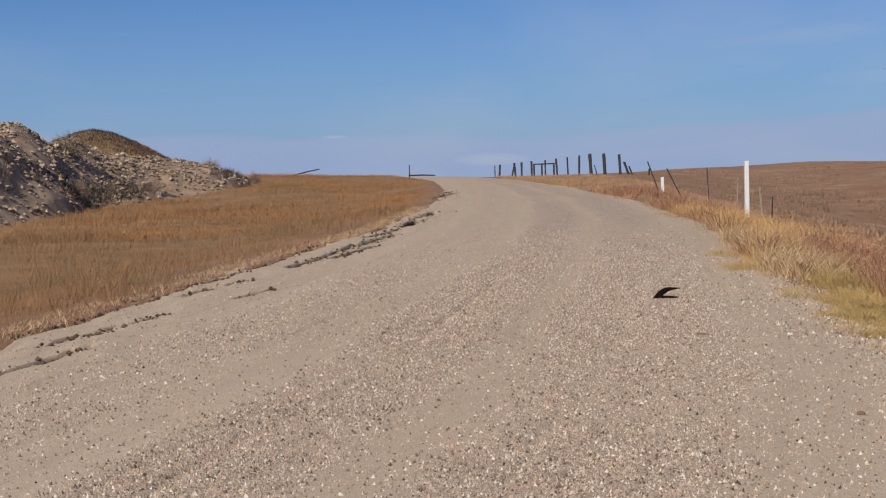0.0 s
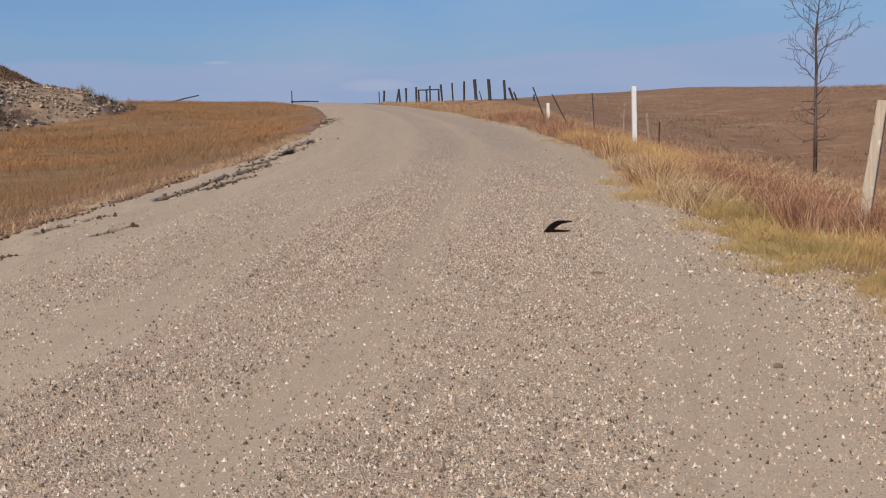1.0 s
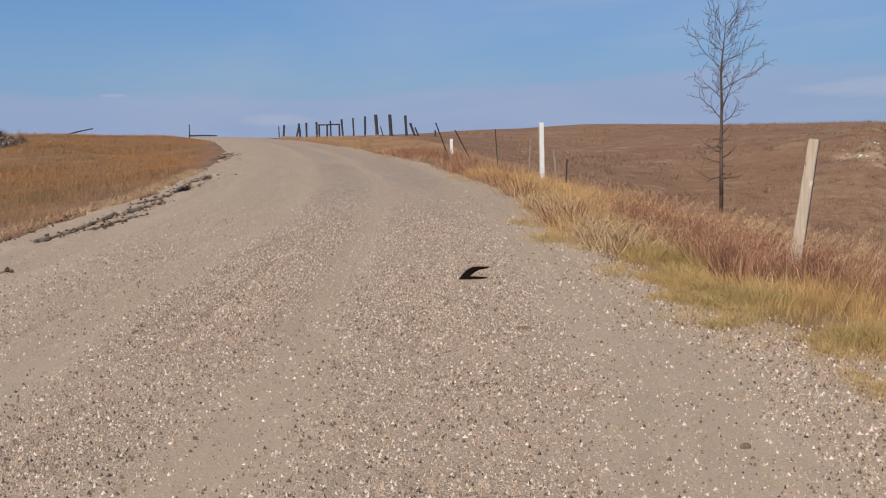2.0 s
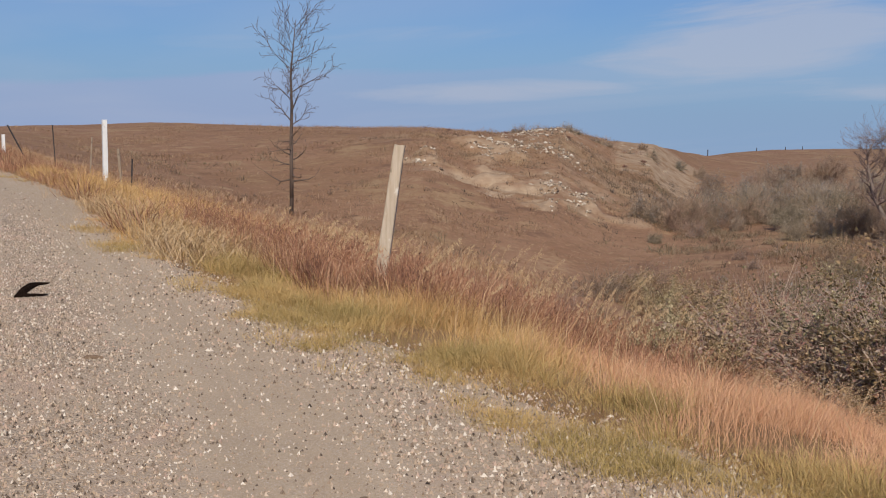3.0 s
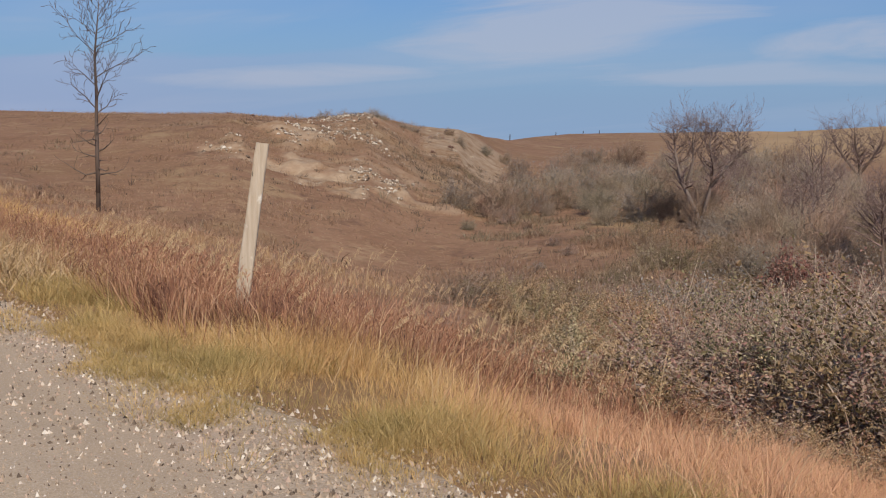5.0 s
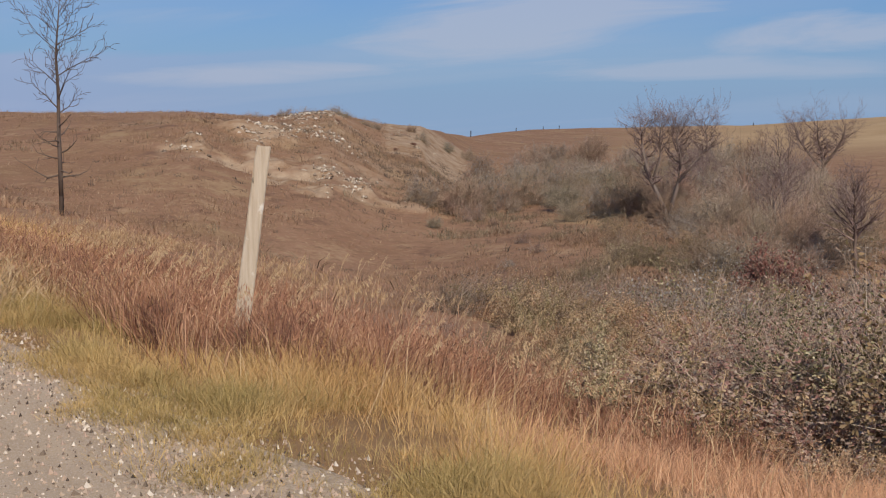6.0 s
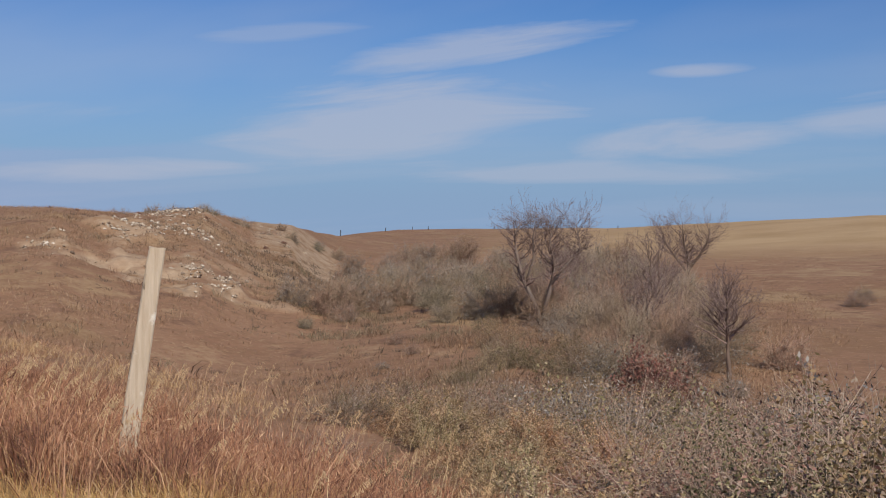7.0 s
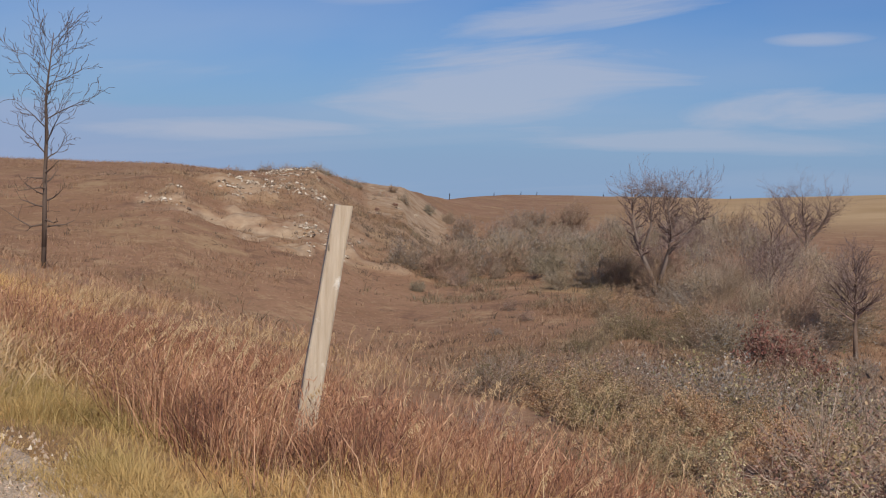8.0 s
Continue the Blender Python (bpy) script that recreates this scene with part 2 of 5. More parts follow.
def speckled(name, a, c, d, scale, rough=0.9):
    """Stone, soil, bark: two colours and flecks, from piece to piece a little different."""
    m, nt, b = material(name, rough, 0.2)
    col = mixc(nt, noise_fac(nt, scale, 5, 0.65, 0.35, 0.65), a, c)
    g = nt.nodes.new("ShaderNodeNewGeometry")
    col = mixc(nt, g.outputs["Random Per Island"], col, d)
    nt.links.new(col, b.inputs["Base Color"])
    n = node(nt, "ShaderNodeTexNoise", Scale=scale * 3, Detail=6.0)
    tc = nt.nodes.new("ShaderNodeTexCoord")
    nt.links.new(tc.outputs["Object"], n.inputs[0])
    bump(nt, b, n.outputs[0], 0.5, 0.02)
    return m


M_ROAD, M_GROUND = road_material(), ground_material()
M_POST = wood_material("weathered_post", (0.46, 0.36, 0.26), (0.62, 0.52, 0.40), (0.76, 0.70, 0.61))
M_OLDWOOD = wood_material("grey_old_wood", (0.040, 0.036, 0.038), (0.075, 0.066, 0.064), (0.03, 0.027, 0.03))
M_TANWOOD = wood_material("dry_stick", (0.30, 0.23, 0.16), (0.42, 0.33, 0.25), (0.2, 0.15, 0.11))
M_WHITE = wood_material("white_paint", (0.82, 0.82, 0.80), (0.76, 0.75, 0.73), (0.60, 0.57, 0.53), (8, 8, 3))

# ---- the lie of the land ----
CENTRE = (0.7, 4.0)
# bearing from the walk: depth of the draw, where its floor lies, where the skyline lies, its rise in degrees
AZ = np.array([-180, -60, -22, -8, -2, 2, 8, 13, 16, 22, 28, 31, 34, 36.5, 38, 40.2, 43, 47, 52, 57, 63, 75, 110, 180.0])
DEEP = np.array([1, 0.8, 0.6, 0.6, 0.6, 0.6, 1.0, 3, 5, 7, 8, 8, 8.0, 8.0, 7.9, 7.5, 7.0, 6.6, 6.5, 6.8, 7, 6, 4, 1.0])
FLOOR = np.array([40, 40, 40, 40, 50, 60, 60, 48, 45, 45, 45, 52, 61, 68, 71, 73, 68, 63, 60, 60, 60, 60, 50, 40.0])
CREST = np.array([200, 150, 130, 112, 110, 112, 130, 170, 165, 145, 132, 140, 142, 160, 165, 240, 330, 340, 330, 320, 300, 300, 220, 200.0])
RISE = np.array([0.2, -0.6, -0.6, -0.50, -0.72, -0.84, -0.76, -0.67, -0.57, -0.72, -0.66, -0.93, -0.70, -1.34, -1.42, -1.80, -1.50, -1.42, -1.30, -0.97, -0.56, -0.2, 0.3, 0.2])


def smooth(u):
    u = np.clip(u, 0, 1)
    return u * u * (3 - 2 * u)


def fbm(x, y, scale, octaves=4, seed=0):
    """Smooth value noise in -1 to 1, over arrays."""
    total, amp, norm = 0, 1.0, 0.0
    for o in range(octaves):
        px, py = x * scale * 2 ** o + 17.3 * o + seed, y * scale * 2 ** o - 9.1 * o + 2 * seed
        ix, iy = np.floor(px).astype(np.int64), np.floor(py).astype(np.int64)
        fx, fy = px - ix, py - iy
        fx, fy = fx * fx * (3 - 2 * fx), fy * fy * (3 - 2 * fy)

        def rnd(a, b):
            h = (a * 374761393 + b * 668265263 + seed * 69069) & 0x7FFFFFFF
            h = ((h ^ (h >> 13)) * 1274126177) & 0x7FFFFFFF
            return (h ^ (h >> 16)) % 10007 / 5003.5 - 1
        v = (rnd(ix, iy) * (1 - fx) + rnd(ix + 1, iy) * fx) * (1 - fy) + (rnd(ix, iy + 1) * (1 - fx) + rnd(ix + 1, iy + 1) * fx) * fy
        total, norm, amp = total + amp * v, norm + amp, amp * 0.5
    return total / norm


EDGE_Y = np.array([-60, -20, 0, 8, 12, 16, 21, 26, 34, 47, 70, 95, 120, 170.0])
EDGE_L = np.array([-16, -8.0, -5.2, -4.5, -4.2, -3.6, -3.0, -2.1, -1.2, -0.4, 0.2, -0.6, -4, -20.0])
EDGE_R = np.array([-7, 1.5, 3.7, 4.05, 3.95, 4.15, 4.9, 5.5, 6.2, 6.7, 6.6, 5.7, 2.6, -13.0])


def edges(y):
    def soft(values):
        return sum(np.interp(y + o, EDGE_Y, values) for o in (-2.0, -1.0, 0.0, 1.0, 2.0)) / 5
    return soft(EDGE_L), soft(EDGE_R)


def polar(x, y):
    dx, dy = x - CENTRE[0], y - CENTRE[1]
    return np.hypot(dx, dy), np.degrees(np.arctan2(dx, dy))


# eroded bank: bearing, range of its foot, rise of its crest in degrees; then the mound and the knoll behind it
BANK_AZ = np.array([-180, -60, -30, -21, -20.3, -18, -16, -14, -12.6, -11.4, -10.2, -9.2, -8.0])
BANK_FOOT = np.array([40, 40, 44, 52, 54, 60, 67, 71, 74, 76, 79, 85, 95.0])
BANK_RISE = np.array([1.9, 1.9, 1.85, 1.72, 1.66, 1.15, 0.65, 0.15, -0.15, -0.38, -0.70, -0.92, -1.2])
MOUND_AZ, MOUND_RISE = np.array([-19, -17.3, -16.7, -16.0, -15.2, -14.2, -13.1, -12.3, -11.6]), np.array([0.6, 1.40, 1.66, 1.74, 1.58, 1.16, 0.54, 0.10, -0.8])
KNOLL_AZ, KNOLL_RISE = np.array([-14, -13, -12.2, -11.4, -10.6, -9.8, -9.0]), np.array([0.0, 0.22, 0.36, 0.18, -0.15, -0.48, -0.8])
# worn patches on the slope beyond the draw: bearing, range, half width in degrees, half depth in metres, how bare
WORN = [(34.8, 119, 5.0, 19, 0.42), (28.2, 102, 1.7, 4.0, 0.8), (30.2, 99, 0.9, 3.0, 1.0), (31.6, 96.5, 1.2, 3.0, 1.0), (33.0, 93, 1.0, 2.5, 1.0), (31.6, 112, 1.9, 12, 0.9), (33.4, 103, 1.7, 8, 1.0), (34.9, 99, 1.2, 5, 0.9),
        (33.6, 130, 2.8, 8, 0.55), (38.2, 124, 2.2, 12, 0.7), (36.7, 97, 1.9, 3.0, 0.6), (26.0, 118, 1.6, 3.0, 0.35), (43.0, 85.5, 0.5, 1.2, 0.9), (44.2, 98, 0.5, 1.5, 0.6)]


def land(x, y, rough=True):
    """Height of the ground, without the road's own bed."""
    r, az = polar(x, y)
    left, right = edges(y)
    d = np.where(x > right, x - right, np.where(x < left, left - x, 0.0))
    deep, floor, crest, rise = (np.interp(az, AZ, a) for a in (DEEP, FLOOR, CREST, RISE))
    ditch = np.minimum(1.1 * smooth((az - 7) / 7), deep)
    near = np.where(x > right, -ditch * smooth(d / 5.2) - (deep - ditch) * smooth((d - 5.0) / 22.0), -deep * smooth(d / 6.0))
    far = 1.6 + crest * np.tan(np.radians(rise))
    z = near + (far - near) * smooth((r - floor) / (crest - floor))
    beyond = np.maximum(r - crest, 0)
    z = z + beyond * np.minimum(np.tan(np.radians(rise)), 0) - 0.006 * beyond
    # eroded bank beyond the field on the road's left, a round scrub-covered mound behind it and a lower knoll
    lump = 1.0 * fbm(x, y, 0.16, 4, 5) + 0.7 * fbm(x, y, 0.55, 4, 9) if rough else 0.0
    start = np.interp(az, BANK_AZ, BANK_FOOT)
    crown = 1.6 + (start + 10) * np.tan(np.radians(np.interp(az, BANK_AZ, BANK_RISE)))
    climb = smooth((r - start + 0.9 * lump + 1.0) / 12.5)
    z = np.where(az < -7, z + np.maximum(crown - z, 0) * climb * smooth((130 - r) / 25) * smooth((az + 120) / 30), z)
    for prof_az, prof_el, r0, r1 in ((MOUND_AZ, MOUND_RISE, 84, 116), (KNOLL_AZ, KNOLL_RISE, 100, 128)):
        top = 1.6 + (r0 + 9) * np.tan(np.radians(np.interp(az, prof_az, prof_el)))
        z = z + np.where((az > prof_az[0]) & (az < prof_az[-1]), np.maximum(top - z, 0), 0) * smooth((r - r0) / 9) * smooth((r1 - r) / 12)
    if rough:
        bare = scar(x, y)
        z = z + np.clip((r - 14) / 90, 0, 1) * (0.34 * fbm(x, y, 0.05, 3, 3)) * np.clip(d / 4, 0, 1)
        z = z + bare * (1 - 0.75 * smooth((2.6 - np.abs(az - 38.7)) / 1.0) * (r > 110)) * (0.8 * fbm(x, y, 0.22, 5, 8) + 0.35 * np.abs(fbm(x, y, 0.6, 4, 18)))
        # small broken ledges in the bare soil
        ledge = smooth(fbm(x, y, 0.13, 4, 31) * 5 + 0.5) - 0.5 + 0.6 * smooth(fbm(x, y, 0.32, 3, 33) * 5 + 0.4)
        z = z + bare * (0.40 * (x < 0) + 0.5 * (x > 0) * (np.abs(az - 38.2) > 2.4)) * ledge
        z = z + np.clip(d / 2, 0, 1) * np.clip(40 / (r + 1), 0, 1) * 0.05 * fbm(x, y, 0.9, 3, 4)
    return z


def dome(x, y):
    """Where dark scrub covers the bank's round top."""
    r, az = polar(x, y)
    return smooth((2.9 - np.abs(az + 15.1)) / 0.7) * smooth((r - 85) / 4) * smooth((114 - r) / 6)


def on_bank(x, y):
    """How far up the eroded bank: 0 at its foot, 1 at its crest."""
    r, az = polar(x, y)
    return np.where((az < -8) & (az > -60), (r - np.interp(az, BANK_AZ, BANK_FOOT)) / 10.0, -1)


def scar(x, y):
    """Where the soil lies bare: on the bank, and on the worn slope beyond the draw."""
    r, az = polar(x, y)
    n = fbm(x, y, 0.06, 5, 21)
    wob = 0.75 * fbm(x, y, 0.10, 4, 22) + 0.5 * fbm(x, y, 0.45, 3, 23)
    slope = np.zeros_like(r)
    for w_az, w_r, wide, deep, much in WORN:
        q = np.sqrt(((az - w_az) / wide) ** 2 + ((r - w_r) / deep) ** 2)
        slope = np.maximum(slope, much * smooth((1.1 + wob - q) / 0.5))
    slope = slope * smooth(0.85 + 1.5 * fbm(x, y, 0.22, 4, 24) + 0.8 * fbm(x, y, 0.8, 3, 25))
    up = on_bank(x, y)
    bank = smooth((up + 0.12) / 0.2) * smooth((1.7 - up) / 0.5) * smooth((-8.6 - az) / 1.2) * (1 - smooth(dome(x, y) * 3 - 0.6))
    face = smooth((2.1 - np.abs(az - 38.2)) / 0.6) * smooth((r - 124 - 2 * n) / 4) * smooth((182 - r) / 8)
    return np.maximum(np.maximum(slope, bank), face)


def grid_object(name, X, Y, Z, material_, closed=False):
    """A sheet over a grid of places."""
    rows, cols = X.shape
    me = bpy.data.meshes.new(name)
    idx = np.arange(rows * cols).reshape(rows, cols)
    if closed:
        idx = np.concatenate([idx, idx[:, :1]], 1)
    q = np.stack([idx[:-1, :-1], idx[:-1, 1:], idx[1:, 1:], idx[1:, :-1]], -1).reshape(-1, 4)
    mesh_from(me, np.stack([X, Y, Z], -1).reshape(-1, 3), q)
    me.materials.append(material_)
    return new(name, me)


def mesh_from(me, verts, faces, smooth_=True):
    k = faces.shape[1]
    me.vertices.add(len(verts))
    me.vertices.foreach_set("co", np.asarray(verts, dtype=np.float32).ravel())
    me.loops.add(faces.size)
    me.loops.foreach_set("vertex_index", faces.astype(np.int32).ravel())
    me.polygons.add(len(faces))
    me.polygons.foreach_set("loop_start", np.arange(0, faces.size, k, dtype=np.int32))
    me.polygons.foreach_set("use_smooth", np.full(len(faces), smooth_))
    me.update(calc_edges=True)
    me.validate()


def paint(me, name, values, kind="FLOAT"):
    a = me.attributes.new(name, kind, "POINT")
    a.data.foreach_set("value" if kind == "FLOAT" else "color", np.asarray(values, dtype=np.float32).ravel())


def build_ground():
    az = np.radians(np.concatenate([np.arange(-26, 70, 0.2), np.arange(70, 334, 2.0)]))
    r = np.concatenate([[0.02], np.geomspace(0.6, 14, 110), np.linspace(14.4, 172, 390), np.geomspace(174, 400, 60), np.geomspace(420, 3200, 26)])
    A, Rr = np.meshgrid(-az, r)
    X, Y = CENTRE[0] - Rr * np.sin(A), CENTRE[1] + Rr * np.cos(A)
    Z = land(X, Y)
    left, right = edges(Y)
    inside = np.minimum(X - left, right - X)
    Z = Z - 0.25 * smooth((inside + 0.05) / 0.5)
    ob = grid_object("ground", X, Y, Z, M_GROUND, closed=True)
    rr, aa = polar(X, Y)
    bare = scar(X, Y)
    gold = smooth((aa - 44) / 10) * smooth((rr - 145) / 60) * smooth((100 - aa) / 20)
    rust = smooth((left - X) / 3) * smooth((12 + left - X - 1.0) / 12 + 1) * (1 - bare)
    rust = np.maximum(rust, smooth((3.5 - (X - right)) / 2.5) * (X > right)) * smooth((150 - rr) / 40)
    paint(ob.data, "zone", np.stack([bare, gold, rust, bare * (X < 0)], -1), "FLOAT_COLOR")
    return tagged(ob, "rolling brown prairie grassland with a draw and bare slopes", "ground", kind="structure")


# cracks and washed gullies along the road's left shoulder: from, to, width, depth
GULLIES = [((-4.27, 12.3), (-3.5, 16.4), 0.07, 0.10), ((-3.5, 16.4), (-3.05, 19.4), 0.07, 0.10), ((-3.0, 19.8), (-2.45, 24.9), 0.09, 0.12), ((-2.35, 20.0), (-1.04, 28.4), 0.12, 0.20),
           ((-1.85, 21.5), (-1.25, 24.3), 0.09, 0.14), ((-3.75, 11.6), (-3.05, 14.0), 0.06, 0.10), ((-3.75, 9.4), (-3.2, 11.5), 0.11, 0.16), ((-0.95, 31.4), (-0.25, 39.9), 0.22, 0.26),
           ((-0.2, 51.0), (0.39, 64.0), 0.22, 0.22), ((-3.2, 15.9), (-2.65, 17.9), 0.06, 0.10), ((-2.5, 15.4), (-2.2, 16.3), 0.07, 0.08), ((-1.6, 27.4), (-0.95, 31.0), 0.10, 0.10)]


def gully(x, y):
    """Depth of the washed cracks in the left shoulder."""
    total = np.zeros(x.shape)
    near = (x < 1.2) & (y > 8.5) & (y < 66)
    if not near.any():
        return total
    x, y = x[near], y[near]
    wob = 0.13 * fbm(x * 0.2, y, 0.45, 3, 12) + 0.08 * fbm(x * 0.4, y, 1.6, 2, 13) + 0.09 * fbm(x, y, 3.2, 3, 15) + 0.04 * fbm(x, y, 11.0, 2, 17)
    broken = smooth(fbm(x * 0.5, y, 0.6, 3, 14) * 3.0 + 1.0)
    most = np.zeros(x.shape)
    for (ax, ay), (bx, by), w, deep in GULLIES:
        t = np.clip(((x - ax) * (bx - ax) + (y - ay) * (by - ay)) / ((bx - ax) ** 2 + (by - ay) ** 2), 0, 1)
        dist = np.abs(x + wob - ax - t * (bx - ax)) + np.abs(y - ay - t * (by - ay)) * 0.5
        most = np.maximum(most, 1.5 * deep * smooth((0.85 - dist / w) * 2.0) * broken)
    total[near] = most
    return total


def road_height(x, y):
    left, right = edges(y)
    half = (right - left) / 2
    u = (x - (left + right) / 2) / half
    z = np.minimum(land(x, y, False), 0.0) + 0.05 * (1 - u * u)
    z = z + 0.012 * fbm(x * 2.2, y * 0.25, 0.9, 4, 2) + 0.008 * fbm(x, y, 2.6, 3, 6)
    z = z + 0.014 * gravel_amount(x, y)
    z = z + smooth((-u - 0.45) / 0.35) * (0.045 * fbm(x * 1.8, y * 0.4, 0.9, 5, 16) + 0.022 * fbm(x * 1.5, y * 0.6, 4.0, 3, 19))
    v = track(x, y)
    for at, wide, deep in ((0.463, 0.006, 0.030), (0.425, 0.004, 0.016), (0.31, 0.005, 0.018), (0.665, 0.004, 0.016), (0.70, 0.004, 0.014), (0.36, 0.02, 0.012), (0.565, 0.022, 0.014), (0.85, 0.035, 0.012)):
        z = z - deep * np.exp(-((v - at) / wide) ** 2) * smooth(0.75 + 1.2 * fbm(x * 0.1, y, 0.3, 3, 54)) * smooth((24 - y) / 10)
    return z - gully(x, y)


def track(x, y):
    """Place across the road, following the wheel tracks, which drift over it."""
    left, right = edges(y)
    return (x - left) / (right - left) - np.interp(y, [5, 7.5, 9, 10.5, 13, 16, 20, 40], [-0.12, -0.06, -0.01, 0.02, 0.05, 0.08, 0.10, 0.11])


def build_road():
    y = np.concatenate([np.arange(-50, -6, 1.0), np.arange(-6, 24, 0.12), np.arange(24, 60, 0.25), np.arange(60, 168, 1.0)])
    u = np.concatenate([[-1.06], np.linspace(-1, -0.3, 90), np.linspace(-0.29, 1, 150), [1.06]])
    U, Y = np.meshgrid(u, y)
    left, right = edges(Y)
    wob = (0.20 * fbm(Y * 0 + U * 0.2, Y, 0.45, 3, 40) + 0.16 * fbm(Y * 0 + U * 0.3, Y, 1.7, 3, 41)) * np.abs(U) ** 4
    X = (left + right) / 2 + U * (right - left) / 2 + wob
    Z = road_height(X, Y)
    Z[:, 0] -= 0.22
    Z[:, -1] -= 0.22
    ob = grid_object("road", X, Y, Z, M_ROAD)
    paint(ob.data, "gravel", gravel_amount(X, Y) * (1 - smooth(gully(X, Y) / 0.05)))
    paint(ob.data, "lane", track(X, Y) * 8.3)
    # mask from crack depth, for the soil colour and its painted shade
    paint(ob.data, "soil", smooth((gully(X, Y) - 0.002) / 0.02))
    return tagged(ob, "tan gravel country road with wheel tracks and loose stones", "road", kind="structure")


def gravel_amount(x, y):
    """How thick loose stones lie: in windrows between the wheel tracks and on the right shoulder."""
    u = track(x, y) + 0.012 * fbm(x * 0.05, y, 0.15, 3, 50) + 0.012 * fbm(x, y, 1.2, 3, 53)
    g = np.interp(u, [-0.1, 0.12, 0.2, 0.28, 0.33, 0.38, 0.41, 0.50, 0.54, 0.56, 0.585, 0.62, 0.70, 0.78, 0.81, 0.88, 0.92, 1.0], [0.03, 0.08, 0.40, 0.45, 0.14, 0.14, 0.75, 0.95, 0.6, 0.14, 0.2, 0.75, 0.85, 0.55, 0.16, 0.16, 0.45, 0.6])
    return np.clip(g * (0.8 + 0.6 * fbm(x, y, 0.5, 3, 52)), 0, 1)


build_ground()
build_road()


# ---- helpers for things ----
def part(name, bm, mat, parent=None, label="", smooth_=False):
    me = bpy.data.meshes.new(name)
    if smooth_:
        for f in bm.faces:
            f.smooth = True
    bm.to_mesh(me)
    bm.free()
    me.materials.append(mat)
    ob = new(name, me)
    if parent:
        ob.parent = parent
    return tagged(ob, label)


def empty(name, m, label, category, group="", kind=""):
    ob = new(name)
    ob.empty_display_size = 0.2
    ob.matrix_world = m
    return tagged(ob, label, category, group, kind)


def height(x, y):
    return float(land(np.array([float(x)]), np.array([float(y)]))[0])


def pole_mesh(points, radii, sides=7, jitter=0.0, rng=None, square=False):
    """A tapering limb through the points."""
    bm = bmesh.new()
    rings = []
    for i, (p, rad) in enumerate(zip(points, radii)):
        a = Vector(points[max(i - 1, 0)])
        b = Vector(points[min(i + 1, len(points) - 1)])
        q = (b - a).to_track_quat("Z", "Y")
        ring = []
        for k in range(sides):
            an = 2 * math.pi * (k + 0.5) / sides
            rr = rad * (1.414 if square else 1.0) * (1 + (rng.uniform(-jitter, jitter) if rng else 0))
            ring.append(bm.verts.new(Vector(p) + q @ Vector((rr * math.cos(an), rr * math.sin(an), 0))))
        rings.append(ring)
    for r0, r1 in zip(rings, rings[1:]):
        for k in range(sides):
            bm.faces.new((r0[k], r0[(k + 1) % sides], r1[(k + 1) % sides], r1[k]))
    bm.faces.new(reversed(rings[0]))
    bm.faces.new(rings[-1])
    return bm


# ---- posts ----
def timber_post(x, y, z0, top, lean_x, lean_y):
    """The square timber post by the road: split top, a nail hole, a crack near its foot."""
    rng = random.Random(4)
    ob = empty("timber_post", pose(x, y, z0), "pale weathered square timber post leaning in red grass", "post")
    h = top - z0
    steps = 14
    pts = [(lean_x * t / h, lean_y * t / h, t) for t in np.linspace(-0.35, h, steps)]
    bm = pole_mesh(pts, [0.060 - 0.010 * k / steps + 0.003 * rng.random() for k in range(steps)], 4, 0.03, rng, True)
    bmesh.ops.rotate(bm, verts=bm.verts, cent=(lean_x / 2, lean_y / 2, 0), matrix=Matrix.Rotation(radians(-44), 3, 'Z'))
    top_verts = sorted(bm.verts, key=lambda v: -v.co.z)[:4]
    for v in top_verts:
        v.co.z += rng.uniform(-0.03, 0.02)
    bmesh.ops.bevel(bm, geom=[e for e in bm.edges if abs((e.verts[0].co - e.verts[1].co).normalized().z) > 0.8], offset=0.008, segments=1, affect="EDGES")
    part("shaft", bm, M_POST, ob)
    bm = pole_mesh([(lean_x - 0.03, lean_y - 0.045, h - 0.12), (lean_x - 0.04, lean_y - 0.075, h - 0.122)], [0.008, 0.008], 6)
    part("nail", bm, M_OLDWOOD, ob, "dark rusted nail")
    return ob


timber_post(5.722, 14.12, -0.12, 1.275, 0.19, 0.04)


def marker_post(x, y, z0, top, w):
    ob = empty("marker_post", pose(x, y, z0), "white painted road marker post in dry grass", "post", "white marker posts")
    h = top - z0
    rng = random.Random(7)
    bm = pole_mesh([(0, 0, t) for t in np.linspace(-0.3, h, 8)], [w / 2] * 8, 4, 0.03, rng, True)
    bmesh.ops.bevel(bm, geom=list(bm.edges), offset=0.006, segments=1, affect="EDGES")
    part("shaft", bm, M_WHITE, ob)
    return ob


marker_post(7.64, 32.3, -0.1, 1.35, 0.105)
marker_post(9.37, 54.7, -0.35, 0.60, 0.12)


# ---- stones, grass and weeds (uncountable) ----
def scatter(n, x0, x1, y0, y1, keep, seed, power=1.0):
    """n places in a stretch, kept by chance as keep(x, y) says; power over 1 crowds them to the walk's end."""
    g = np.random.default_rng(seed)
    xs, ys = [], []
    have = 0
    while have < n:
        x = g.uniform(x0, x1, n)
        y = y0 + (y1 - y0) * g.random(n) ** power
        ok = g.random(n) < keep(x, y)
        xs.append(x[ok]); ys.append(y[ok])
        have += int(ok.sum())
        if len(xs) > 60:
            break
    return np.concatenate(xs)[:n], np.concatenate(ys)[:n], g


